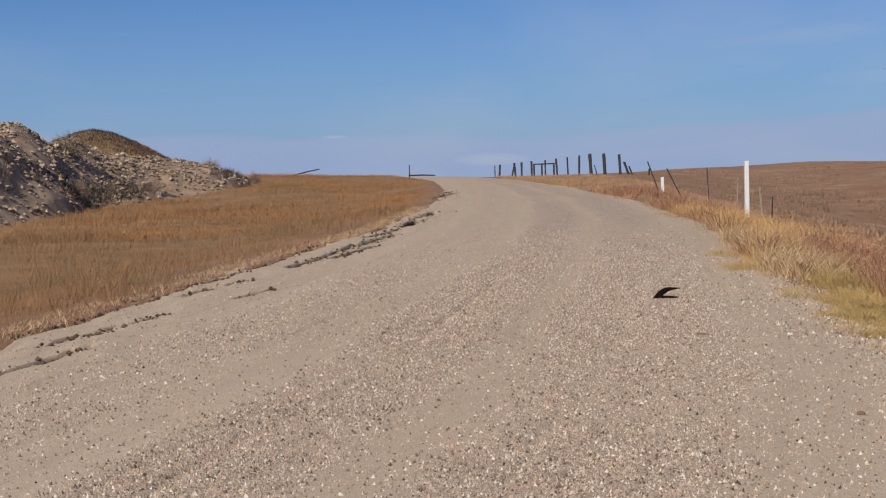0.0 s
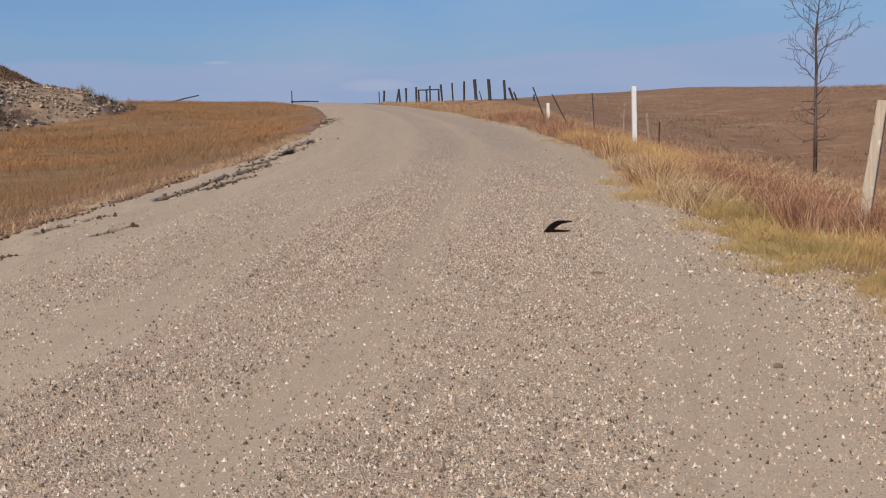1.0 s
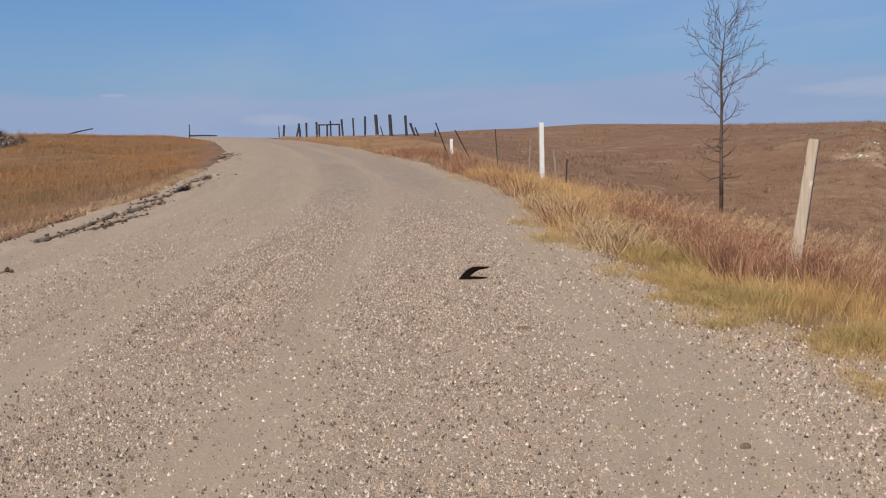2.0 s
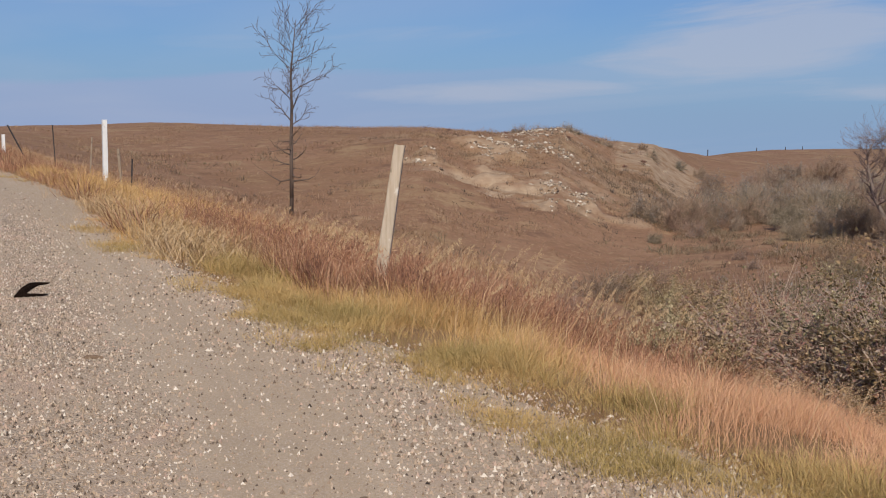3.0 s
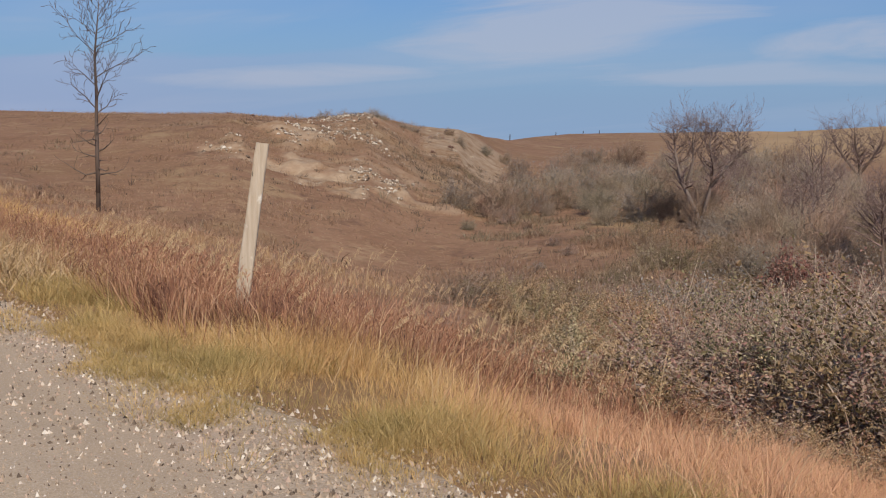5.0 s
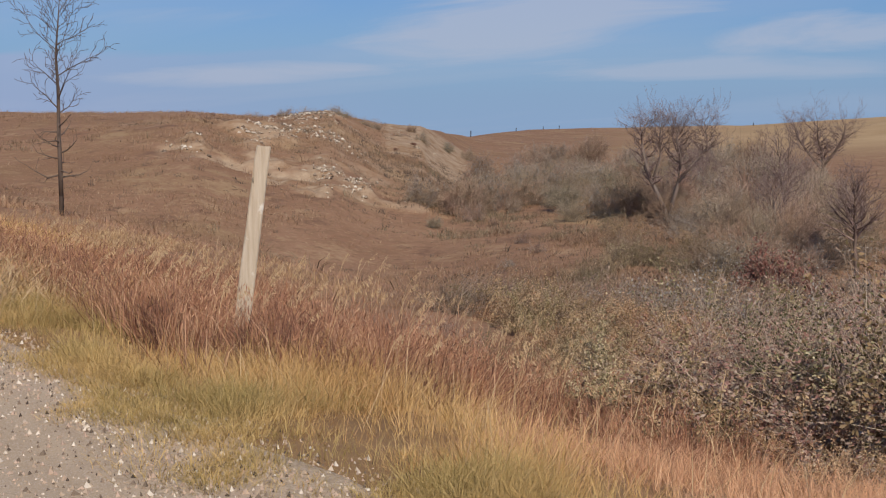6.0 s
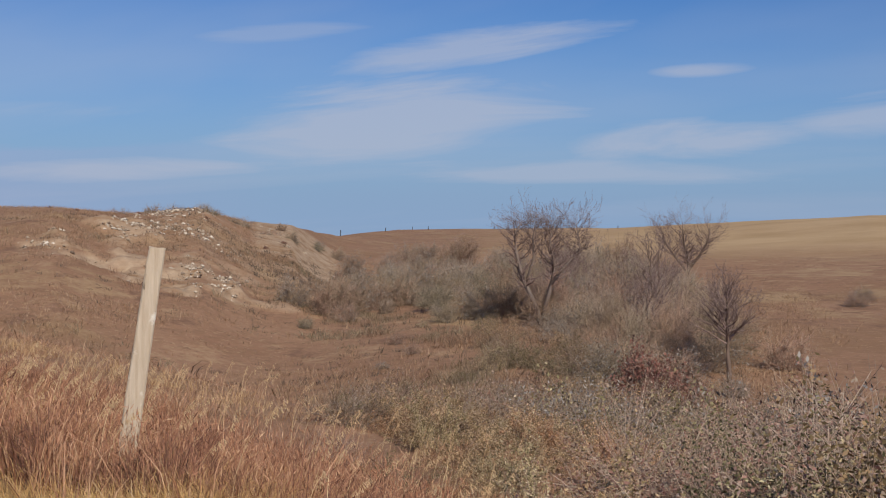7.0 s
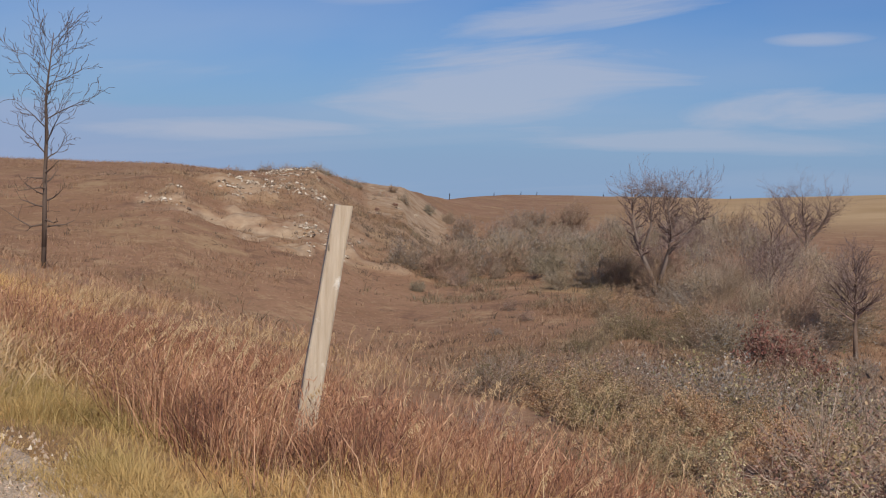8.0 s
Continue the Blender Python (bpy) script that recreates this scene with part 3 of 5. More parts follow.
def stones_mesh(name, x, y, z, size, g, mat, flat=0.78, sunk=False):
    """Little angular stones, each a jittered eight-sided pebble; sunk: half buried, with no underside."""
    n = len(x)
    unit = np.array([(1, 0, 0), (0, 1, 0), (-1, 0, 0), (0, -1, 0), (0, 0, 1), (0, 0, -1)], float)
    f = np.array([(0, 1, 4), (1, 2, 4), (2, 3, 4), (3, 0, 4), (1, 0, 5), (2, 1, 5), (3, 2, 5), (0, 3, 5)])
    if sunk:
        unit, f = unit[:5] - np.array([(0, 0, 0.4)] * 4 + [(0, 0, 0)]), f[:4]
    k = len(unit)
    v = unit[None] * size[:, None, None] * g.uniform(0.65, 1.25, (n, k, 1)) + g.normal(0, 0.2 if sunk else 0.16, (n, k, 3)) * size[:, None, None]
    a = g.uniform(0, 2 * np.pi, n)
    c, s_ = np.cos(a)[:, None], np.sin(a)[:, None]
    stretch = g.uniform(0.6, 1.0, n)[:, None]
    vx, vy = v[..., 0], v[..., 1] * stretch
    V = np.stack([vx * c - vy * s_ + x[:, None], vx * s_ + vy * c + y[:, None], v[..., 2] * flat + (z + size * (0.26 if sunk else 0.38))[:, None]], -1).reshape(-1, 3)
    F = (f[None] + k * np.arange(n)[:, None, None]).reshape(-1, 3)
    me = bpy.data.meshes.new(name)
    mesh_from(me, V, F, False)
    me.materials.append(mat)
    return new(name, me)


def ramp_material(name, stops, rough=0.85, patch=None, scale=1.3, tints=None):
    """Colour by piece from a row of colours; patch: a second row that takes over in patches."""
    m, nt, b = material(name, rough, 0.2)
    g = nt.nodes.new("ShaderNodeNewGeometry")
    outs = []
    for row in (stops, patch):
        if row:
            r = nt.nodes.new("ShaderNodeValToRGB")
            e = r.color_ramp.elements
            while len(e) < len(row):
                e.new(0.5)
            for i, c in enumerate(row):
                e[i].position, e[i].color = i / max(1, len(row) - 1), (*c, 1)
            nt.links.new(g.outputs["Random Per Island"], r.inputs[0])
            outs.append(r.outputs[0])
    c = mixc(nt, noise_fac(nt, scale, 4, 0.55, 0.42, 0.60), outs[0], outs[1]) if patch else outs[0]
    if tints:
        info, r = nt.nodes.new("ShaderNodeObjectInfo"), nt.nodes.new("ShaderNodeValToRGB")
        e = r.color_ramp.elements
        while len(e) < len(tints):
            e.new(0.5)
        for i, t_ in enumerate(tints):
            e[i].position, e[i].color = i / (len(tints) - 1), (*t_, 1)
        nt.links.new(info.outputs["Random"], r.inputs[0])
        mu = nt.nodes.new("ShaderNodeMix"); mu.data_type = "RGBA"; mu.blend_type = "MULTIPLY"; mu.inputs["Factor"].default_value = 1.0
        nt.links.new(c, mu.inputs["A"]); nt.links.new(r.outputs[0], mu.inputs["B"])
        c = mu.outputs["Result"]
    nt.links.new(c, b.inputs["Base Color"])
    return m


M_PEBBLE = ramp_material("pebbles", [(0.085, 0.064, 0.05), (0.23, 0.172, 0.125), (0.39, 0.295, 0.212), (0.46, 0.355, 0.26), (0.50, 0.355, 0.275), (0.56, 0.45, 0.345), (0.80, 0.72, 0.61)])


def build_gravel():
    x, y, g = scatter(190000, -6.0, 6.0, -6.0, 31, lambda x, y: gravel_amount(x, y) * on_road(x, y) * np.clip(8.0 / (y.clip(0) + 1), 0.06, 1) ** 1.2 * smooth((31 - y) / 18) * (0.10 * smooth((y + 6) / 5) + 0.90 * smooth((y - 0.5) / 5)), 11, 1.2)
    size = 0.0045 + 0.0090 * g.random(len(x)) ** 2.4
    left, right = edges(y)
    size = size * (1 + 0.25 * smooth(((x - left) / (right - left) - 0.84) / 0.05))
    base = road_height(np.minimum(x, right), y)
    off = x >= right
    base[off] = np.maximum(land(x[off], y[off]), base[off] - 0.06)
    ob = stones_mesh("gravel", x, y, base, size * (1 + 0.012 * (y - 8).clip(0)), g, M_PEBBLE, 1.0, True)
    tagged(ob, "loose tan, pink and grey gravel stones strewn on the road", "gravel", kind="stuff")


def on_road(x, y):
    left, right = edges(y)
    return np.where(x < left + 0.1, 0.0, smooth((right + 0.45 - x) / 0.55))


def blades(name, x, y, h, w, lean, mat, label, g, drift=(0.07, -0.03), category="grass", tuft=0, spread=0.05):
    """Grass: bent tapering blades; with tuft, each place grows a bunch of that many that fan outwards."""
    if tuft:
        n = len(x) * tuft
        off = g.normal(0, 1, (n, 2)) * spread
        grow = np.repeat(g.uniform(0.7, 1.3, len(x)), tuft) * g.uniform(0.55, 1.15, n)
        swing = np.repeat(g.normal(0, 0.16, (len(x), 2)), tuft, 0)
        x, y, h, w, lean = (np.repeat(v, tuft) for v in (x, y, h, w, lean))
        x, y, h = x + off[:, 0], y + off[:, 1], h * grow
        a = np.arctan2(off[:, 1], off[:, 0]) + g.normal(0, 0.5, n)
        lean = lean * np.hypot(off[:, 0], off[:, 1]) / spread * 0.8
    else:
        n = len(x)
        a, swing = g.uniform(0, 2 * np.pi, n), 0
    z = land(x, y) - 0.03
    left, right = edges(y)
    over = (x > left) & (x < right)
    if over.any():
        z[over] = road_height(x[over], y[over]) - 0.012
    b = g.uniform(0, 2 * np.pi, n)
    d = (np.stack([np.cos(a) * lean + drift[0], np.sin(a) * lean + drift[1]], -1) + swing) * h[:, None]
    side = np.stack([np.cos(b), np.sin(b)], -1) * (w / 2)[:, None]
    base = np.stack([x, y], -1)
    V = np.empty((n, 5, 3))
    V[:, 0, :2], V[:, 1, :2] = base - side, base + side
    mid = base + d * 0.36
    V[:, 2, :2], V[:, 3, :2] = mid - side * 0.8, mid + side * 0.8
    V[:, 4, :2] = base + d
    V[:, 0, 2] = V[:, 1, 2] = z
    V[:, 2, 2] = V[:, 3, 2] = z + h * 0.56
    V[:, 4, 2] = z + h * (1 - 0.25 * np.minimum(lean, 1.6))
    f = np.array([(0, 1, 3), (0, 3, 2), (2, 3, 4)])
    F = (f[None] + 5 * np.arange(n)[:, None, None]).reshape(-1, 3)
    me = bpy.data.meshes.new(name)
    mesh_from(me, V.reshape(-1, 3), F)
    me.materials.append(mat)
    return tagged(new(name, me), label, category, kind="stuff")


M_GREEN = ramp_material("verge_green", [(0.29, 0.215, 0.078), (0.44, 0.32, 0.122), (0.58, 0.42, 0.19)], 0.8, [(0.50, 0.335, 0.13), (0.65, 0.45, 0.20)], 1.1)
M_GOLD = ramp_material("golden_grass", [(0.50, 0.31, 0.12), (0.66, 0.43, 0.18), (0.76, 0.53, 0.28)], 0.8, [(0.45, 0.265, 0.10), (0.61, 0.38, 0.155), (0.70, 0.42, 0.205)], 1.4)
M_RED = ramp_material("red_grass", [(0.22, 0.092, 0.054), (0.42, 0.205, 0.118), (0.52, 0.275, 0.16), (0.70, 0.46, 0.29)], 0.8, [(0.085, 0.040, 0.032), (0.24, 0.108, 0.072), (0.46, 0.235, 0.145)], 1.9)
M_ORANGE = ramp_material("orange_grass", [(0.54, 0.28, 0.16), (0.70, 0.40, 0.235), (0.78, 0.51, 0.32)], 0.8, [(0.68, 0.43, 0.22), (0.68, 0.36, 0.22), (0.50, 0.26, 0.14)], 1.1)
M_RUST = ramp_material("rust_grass", [(0.25, 0.115, 0.05), (0.345, 0.19, 0.093), (0.45, 0.275, 0.145)], 0.8, [(0.145, 0.10, 0.052), (0.27, 0.19, 0.10), (0.36, 0.26, 0.155)], 0.3)
M_FIELD = ramp_material("orange_field_grass", [(0.33, 0.15, 0.058), (0.42, 0.215, 0.09), (0.50, 0.28, 0.13)], 0.8, [(0.22, 0.125, 0.06), (0.37, 0.225, 0.115)], 0.16)
M_STRAW = ramp_material("straw", [(0.50, 0.34, 0.18), (0.64, 0.47, 0.28), (0.56, 0.36, 0.20)], 0.8)
M_TAN = ramp_material("tan_grass", [(0.40, 0.25, 0.13), (0.52, 0.35, 0.19), (0.60, 0.43, 0.26)], 0.8, [(0.34, 0.19, 0.11), (0.46, 0.28, 0.16)], 0.4)
M_SLOPE = ramp_material("slope_bunch_grass", [(0.17, 0.105, 0.068), (0.28, 0.175, 0.112), (0.36, 0.235, 0.147), (0.48, 0.335, 0.22)])
M_SCRUB = ramp_material("dark_scrub", [(0.065, 0.048, 0.038), (0.12, 0.088, 0.068), (0.19, 0.142, 0.11)])
M_LOWSCRUB = ramp_material("low_scrub", [(0.16, 0.095, 0.062), (0.27, 0.165, 0.108), (0.40, 0.27, 0.18)], 0.85, [(0.12, 0.10, 0.062), (0.22, 0.175, 0.115), (0.36, 0.29, 0.20)], 0.12)
M_BROWN = ramp_material("brown_grass", [(0.24, 0.13, 0.083), (0.38, 0.22, 0.14), (0.52, 0.335, 0.215)], 0.8, [(0.34, 0.20, 0.13), (0.43, 0.265, 0.175)], 0.25)


def leaves_mesh(name, P, size, g, mat, upright=0.0, slim=0.5):
    """Small pointed leaves at the places P; upright: how much they stand rather than lie at random."""
    n = len(P)
    a = g.normal(0, 1, (n, 3)) + np.array([0, 0, upright]); a /= np.linalg.norm(a, axis=1)[:, None]
    b = np.cross(a, g.normal(0, 1, (n, 3))); b /= np.linalg.norm(b, axis=1)[:, None] + 1e-9
    L = (size * g.uniform(0.6, 1.3, n))[:, None]
    V = np.stack([P - a * L, P + b * L * slim, P + a * L, P - b * L * slim], 1).reshape(-1, 3)
    f = np.array([(0, 1, 2), (0, 2, 3)])
    F = (f[None] + 4 * np.arange(n)[:, None, None]).reshape(-1, 3)
    me = bpy.data.meshes.new(name)
    mesh_from(me, V, F, False)
    me.materials.append(mat)
    return me


def side_right(x, y):
    return x - edges(y)[1]


def side_left(x, y):
    return edges(y)[0] - x


def band(v, a, b, soft):
    return smooth((v - a) / soft + 0.5) * smooth((b - v) / soft + 0.5)


def build_grass():
    clump = lambda x, y, s, seed: 0.25 + 0.75 * smooth(fbm(x, y, s, 3, seed) * 1.5 + 0.5)
    # wandering width of the bands
    sway = lambda x, y: 0.55 * fbm(x, y, 0.45, 3, 90) + 0.3 * fbm(x, y, 1.3, 2, 91)
    # how far the gold reaches from the gravel before the orange grass begins
    reach = lambda y: np.interp(y, [7, 9, 11, 13], [0.8, 1.0, 1.6, 2.3])
    # low green verge next to the gravel
    x, y, g = scatter(7600, 3.0, 6.4, 5.5, 22, lambda x, y: band(side_right(x, y) + 1.5 * sway(x, y), -0.05, 0.85, 0.3) * band(y + fbm(x, y, 0.3, 2, 60) * 2, 5.5, 19, 2.0) * clump(x, y, 1.9, 62) ** 2.2, 21)
    d = side_right(x, y)
    h = (0.06 + 0.12 * smooth((d + 0.2) / 0.8)) * g.uniform(0.6, 1.3, len(x))
    blades("verge_grass", x, y, h, g.uniform(0.0015, 0.0035, len(x)), g.uniform(0.5, 1.2, len(x)), M_GREEN, "short olive green grass along the gravel edge", g, tuft=11, spread=0.045)
    # stray tufts that creep out over the gravel
    x, y, g = scatter(300, 2.6, 6.0, 6, 34, lambda x, y: band(side_right(x, y), -0.6, 0.1, 0.25) * smooth(fbm(x, y, 1.0, 3, 63) * 5 - 1.2), 36)
    blades("stray_tufts", x, y, 0.09 * g.uniform(0.5, 1.5, len(x)), g.uniform(0.002, 0.004, len(x)), g.uniform(0.6, 1.4, len(x)), M_GREEN, "stray grass tufts growing out over the gravel", g, tuft=16, spread=0.07)
    # low tufts and golden grass along the edge
    x, y, g = scatter(10500, 1.0, 7.5, -8, 26, lambda x, y: band(side_right(x, y) + 1.1 * sway(x, y), 0.1, reach(y), 0.4) * clump(x, y, 1.7, 59) ** 1.8 * np.where(y < 4.5, 0.3, 1), 20)
    d = side_right(x, y)
    h = (0.05 + 0.24 * smooth(d / 1.6)) * g.uniform(0.6, 1.4, len(x))
    blades("golden_verge", x, y, h, g.uniform(0.0015, 0.0035, len(x)), g.uniform(0.5, 1.1, len(x)), M_GOLD, "short golden grass along the gravel edge", g, tuft=11, spread=0.05)
    # soft orange grass close by, gold further on
    x, y, g = scatter(7800, 2.5, 10.5, -6, 15.5, lambda x, y: band(side_right(x, y) + 0.8 * sway(x, y), reach(y) - 0.2, 5.2, 0.6) * smooth((14.2 + 1.2 * sway(x, y) - y) / 1.6) * clump(x, y, 1.4, 64) ** 1.7 * np.where(y < 4, 0.3, 1), 22)
    h = 0.34 * (0.8 + 0.45 * fbm(x, y, 0.7, 3, 65)) * g.uniform(0.75, 1.2, len(x))
    blades("orange_grass", x, y, h, g.uniform(0.0016, 0.0034, len(x)), g.uniform(0.35, 0.9, len(x)), M_ORANGE, "soft orange dry grass on the roadside slope", g, tuft=13, spread=0.07)
    x, y, g = scatter(4800, 4.2, 11.5, 16.0, 36, lambda x, y: band(side_right(x, y) + sway(x, y), 0.5, 1.2 + 0.11 * y, 0.6) * clump(x, y, 0.9, 67) * smooth((y - 17 + 2 * sway(x, y)) / 4 + 0.3), 23)
    h = 0.38 * (0.85 + 0.5 * fbm(x, y, 0.5, 3, 68)) * g.uniform(0.6, 1.25, len(x))
    blades("golden_grass", x, y, h, g.uniform(0.003, 0.006, len(x)) * (0.8 + 0.02 * y), g.uniform(0.35, 0.9, len(x)), M_GOLD, "golden dry grass beside the road", g, tuft=11, spread=0.07)
    # red grass round the timber post: it starts further from the road the nearer it comes
    start = lambda x, y: 0.7 + np.interp(y, [11.8, 12.8, 13.6, 15, 17, 20, 26], [1.8, 0.55, 0.3, 0.0, 0.1, 0.1, 0.4])
    x, y, g = scatter(8200, 4.7, 13.5, 11.0, 27, lambda x, y: smooth((side_right(x, y) + 0.6 * sway(x, y) - start(x, y)) / 0.3) * smooth((5.6 + sway(x, y) - side_right(x, y)) / 1.6) * smooth((25 - y + 3 * sway(x, y)) / 6) * clump(x, y, 1.3, 70) ** 2, 24)
    gx, gy = g.normal(5.52, 0.33, 160), g.normal(13.62, 0.33, 160)
    x, y = np.concatenate([x, gx]), np.concatenate([y, gy])
    h = 0.47 * (1 - 0.25 * smooth((y - 16) / 5)) * (0.85 + 0.6 * fbm(x, y, 0.6, 3, 71)) * g.uniform(0.5, 1.3, len(x))
    blades("red_grass", x, y, h, g.uniform(0.003, 0.0075, len(x)), g.uniform(0.2, 0.75, len(x)), M_RED, "red brown prairie grass around the timber post", g, drift=(0.03, -0.02), tuft=10, spread=0.075)
    pick = g.integers(0, len(x), 34000)
    fx, fy = x[pick] + g.normal(0, 0.09, 34000), y[pick] + g.normal(0, 0.09, 34000)
    fz = land(fx, fy) + h[pick] * (0.25 + 0.85 * g.random(34000) ** 0.7)
    fleck = leaves_mesh("seed_flecks", np.stack([fx, fy, fz], -1), 0.030, g, M_RED, upright=1.9, slim=0.11)
    tagged(new("seed_flecks", fleck), "short curled leaves and seed heads among the red grass", "grass", kind="stuff")
    # rusty clumps along the verge further on
    x, y, g = scatter(330, 4.5, 10, 19, 60, lambda x, y: band(side_right(x, y), 0.1, 2.4, 0.5) * smooth(fbm(x, y, 0.5, 3, 72) * 4 - 0.2), 39)
    blades("rusty_clumps", x, y, 0.42 * g.uniform(0.6, 1.3, len(x)), g.uniform(0.006, 0.012, len(x)), g.uniform(0.5, 1.1, len(x)), M_RED, "rusty clumps of dry weeds along the verge", g, category="weeds", tuft=22, spread=0.16)
    # right side further along
    x, y, g = scatter(6500, 5, 22, 20, 118, lambda x, y: band(side_right(x, y) + 1.5 * sway(x, y), 0.1, 7.5, 1.2) * clump(x, y, 0.5, 73) ** 1.5, 25, 1.5)
    h = 0.26 * (0.75 + 0.6 * fbm(x, y, 0.35, 3, 74)) * g.uniform(0.7, 1.4, len(x))
    blades("dry_grass", x, y, h, g.uniform(0.004, 0.008, len(x)) * (0.6 + 0.02 * y), g.uniform(0.4, 1.1, len(x)), M_TAN, "dry tan grass along the far verge", g, tuft=9, spread=0.10)
    x, y, g = scatter(9000, 6, 36, 6, 70, lambda x, y: band(side_right(x, y), 4.0, 28, 2) * clump(x, y, 0.4, 75), 26)
    h = (0.20 + 0.10 * smooth((9 - side_right(x, y)) / 4)) * g.uniform(0.5, 1.5, len(x))
    blades("prairie_grass", x, y, h, g.uniform(0.006, 0.012, len(x)), g.uniform(0.6, 1.4, len(x)), M_BROWN, "short brown prairie grass on the slope", g, tuft=6, spread=0.09)
    x, y, g = scatter(15000, 14, 110, 30, 150, lambda x, y: smooth((polar(x, y)[1] - 9) / 3) * smooth((62 - polar(x, y)[1]) / 4) * smooth((side_right(x, y) - 6) / 3) * (1 - 0.95 * scar(x, y)) * clump(x, y, 0.12, 76) ** 2, 27, 1.3)
    blades("slope_grass", x, y, 0.26 * g.uniform(0.4, 1.7, len(x)), g.uniform(0.014, 0.034, len(x)), g.uniform(0.5, 1.2, len(x)), M_SLOPE, "brown bunch grass on the far slopes", g, tuft=6, spread=0.30)
    # dark weeds dotted over the draw
    x, y, g = scatter(1300, 14, 95, 24, 110, lambda x, y: smooth((polar(x, y)[1] - 12) / 8) * smooth((60 - polar(x, y)[1]) / 6) * smooth((side_right(x, y) - 9) / 4) * (0.25 + 0.75 * band(polar(x, y)[1], 36, 50, 4)) * clump(x, y, 0.1, 98) ** 2, 37)
    blades("dark_weeds", x, y, 0.30 * g.uniform(0.4, 1.6, len(x)), g.uniform(0.012, 0.03, len(x)), g.uniform(0.3, 1.0, len(x)), M_SCRUB, "dark dry weeds dotted over the draw", g, category="weeds", tuft=14, spread=0.16)
    x, y, g = scatter(300, 38, 100, 78, 145, lambda x, y: band(scar(x, y), 0.2, 0.8, 0.2) * smooth(fbm(x, y, 0.2, 3, 57) * 4 - 0.2), 48)
    blades("slope_scrub", x, y, 0.30 * g.uniform(0.4, 1.5, len(x)), g.uniform(0.014, 0.03, len(x)), g.uniform(0.4, 1.1, len(x)), M_SCRUB, "dark scrub along the edges of the worn slope", g, category="scrub", tuft=14, spread=0.3)
    # low rusty and olive scrub on the floor of the draw
    x, y, g = scatter(3600, 12, 95, 20, 112, lambda x, y: smooth((polar(x, y)[1] - 10) / 10) * smooth((62 - polar(x, y)[1]) / 5) * smooth((side_right(x, y) - 8) / 4) * (0.15 + 0.85 * band(polar(x, y)[1], 37, 54, 5)) * (1 - scar(x, y)) * smooth(fbm(x, y, 0.16, 4, 56) * 3.0 + 0.1), 47)
    blades("low_scrub", x, y, 0.42 * g.uniform(0.35, 1.5, len(x)), g.uniform(0.014, 0.034, len(x)), g.uniform(0.4, 1.1, len(x)), M_LOWSCRUB, "low rusty and olive scrub on the floor of the draw", g, category="scrub", tuft=14, spread=0.26)
    # left field
    x, y, g = scatter(8500, -16, 0, -4, 46, lambda x, y: smooth((side_left(x, y) - 0.1 + 0.4 * fbm(x, y, 0.7, 3, 77)) / 0.5) * clump(x, y, 0.5, 78) * np.clip(16 / (np.abs(y) + 1), 0.3, 1) * np.where(y < 8, 0.25, 1), 28, 1.2)
    h = 0.36 * smooth(side_left(x, y) / 1.6 + 0.35) * (0.8 + 0.8 * fbm(x, y, 0.3, 3, 79)) * g.uniform(0.6, 1.25, len(x))
    blades("rust_grass", x, y, h, g.uniform(0.003, 0.006, len(x)) * (0.6 + 0.014 * y.clip(0)), g.uniform(0.4, 1.3, len(x)), M_RUST, "rusty orange grass in the roadside field", g, tuft=12, spread=0.10)
    x, y, g = scatter(9000, -22, 1, 40, 122, lambda x, y: smooth((side_left(x, y) - 0.2 + 0.6 * fbm(x, y, 0.3, 3, 77)) / 1.0) * (1 - scar(x, y)) * clump(x, y, 0.2, 80), 29, 1.2)
    h = 0.34 * smooth(side_left(x, y) / 3 + 0.3) * (0.75 + 0.7 * fbm(x, y, 0.15, 3, 81)) * g.uniform(0.7, 1.2, len(x))
    blades("field_grass", x, y, h, g.uniform(0.008, 0.016, len(x)), g.uniform(0.4, 1.3, len(x)), M_FIELD, "rusty orange grass in the far field", g, tuft=10, spread=0.20)
    x, y, g = scatter(5200, -36, -9, 78, 116, lambda x, y: np.clip(dome(x, y), 0, 1), 34)
    blades("mound_scrub", x, y, 0.19 * g.uniform(0.5, 1.4, len(x)), g.uniform(0.015, 0.035, len(x)), g.uniform(0.5, 1.2, len(x)), M_SCRUB, "dark brown scrub on top of the mound", g, category="scrub", tuft=9, spread=0.20)

    def strips(x, y):
        up, az = on_bank(x, y), polar(x, y)[1] + 0.5 * fbm(x, y, 0.3, 2, 97)
        # first band: dark blades added in place of a shadow band; the others are scrub
        return np.maximum(0.5 * band(az, -22, -18.8, 0.5) * band(up, 0.42, 0.58, 0.12), np.maximum(band(az, -18.2, -14.4, 0.8) * band(up + 0.06 * (az + 16), 0.10, 0.34, 0.12), band(az, -10.8, -9.0, 0.4) * band(up, 0.2, 0.6, 0.2)))
    x, y, g = scatter(520, -30, -9, 45, 100, strips, 38)
    blades("bank_scrub", x, y, 0.42 * g.uniform(0.5, 1.4, len(x)), g.uniform(0.015, 0.035, len(x)), g.uniform(0.5, 1.2, len(x)), M_SCRUB, "strips of dark scrub on the eroded bank, the leftmost standing in for shade", g, category="scrub", tuft=10, spread=0.22)
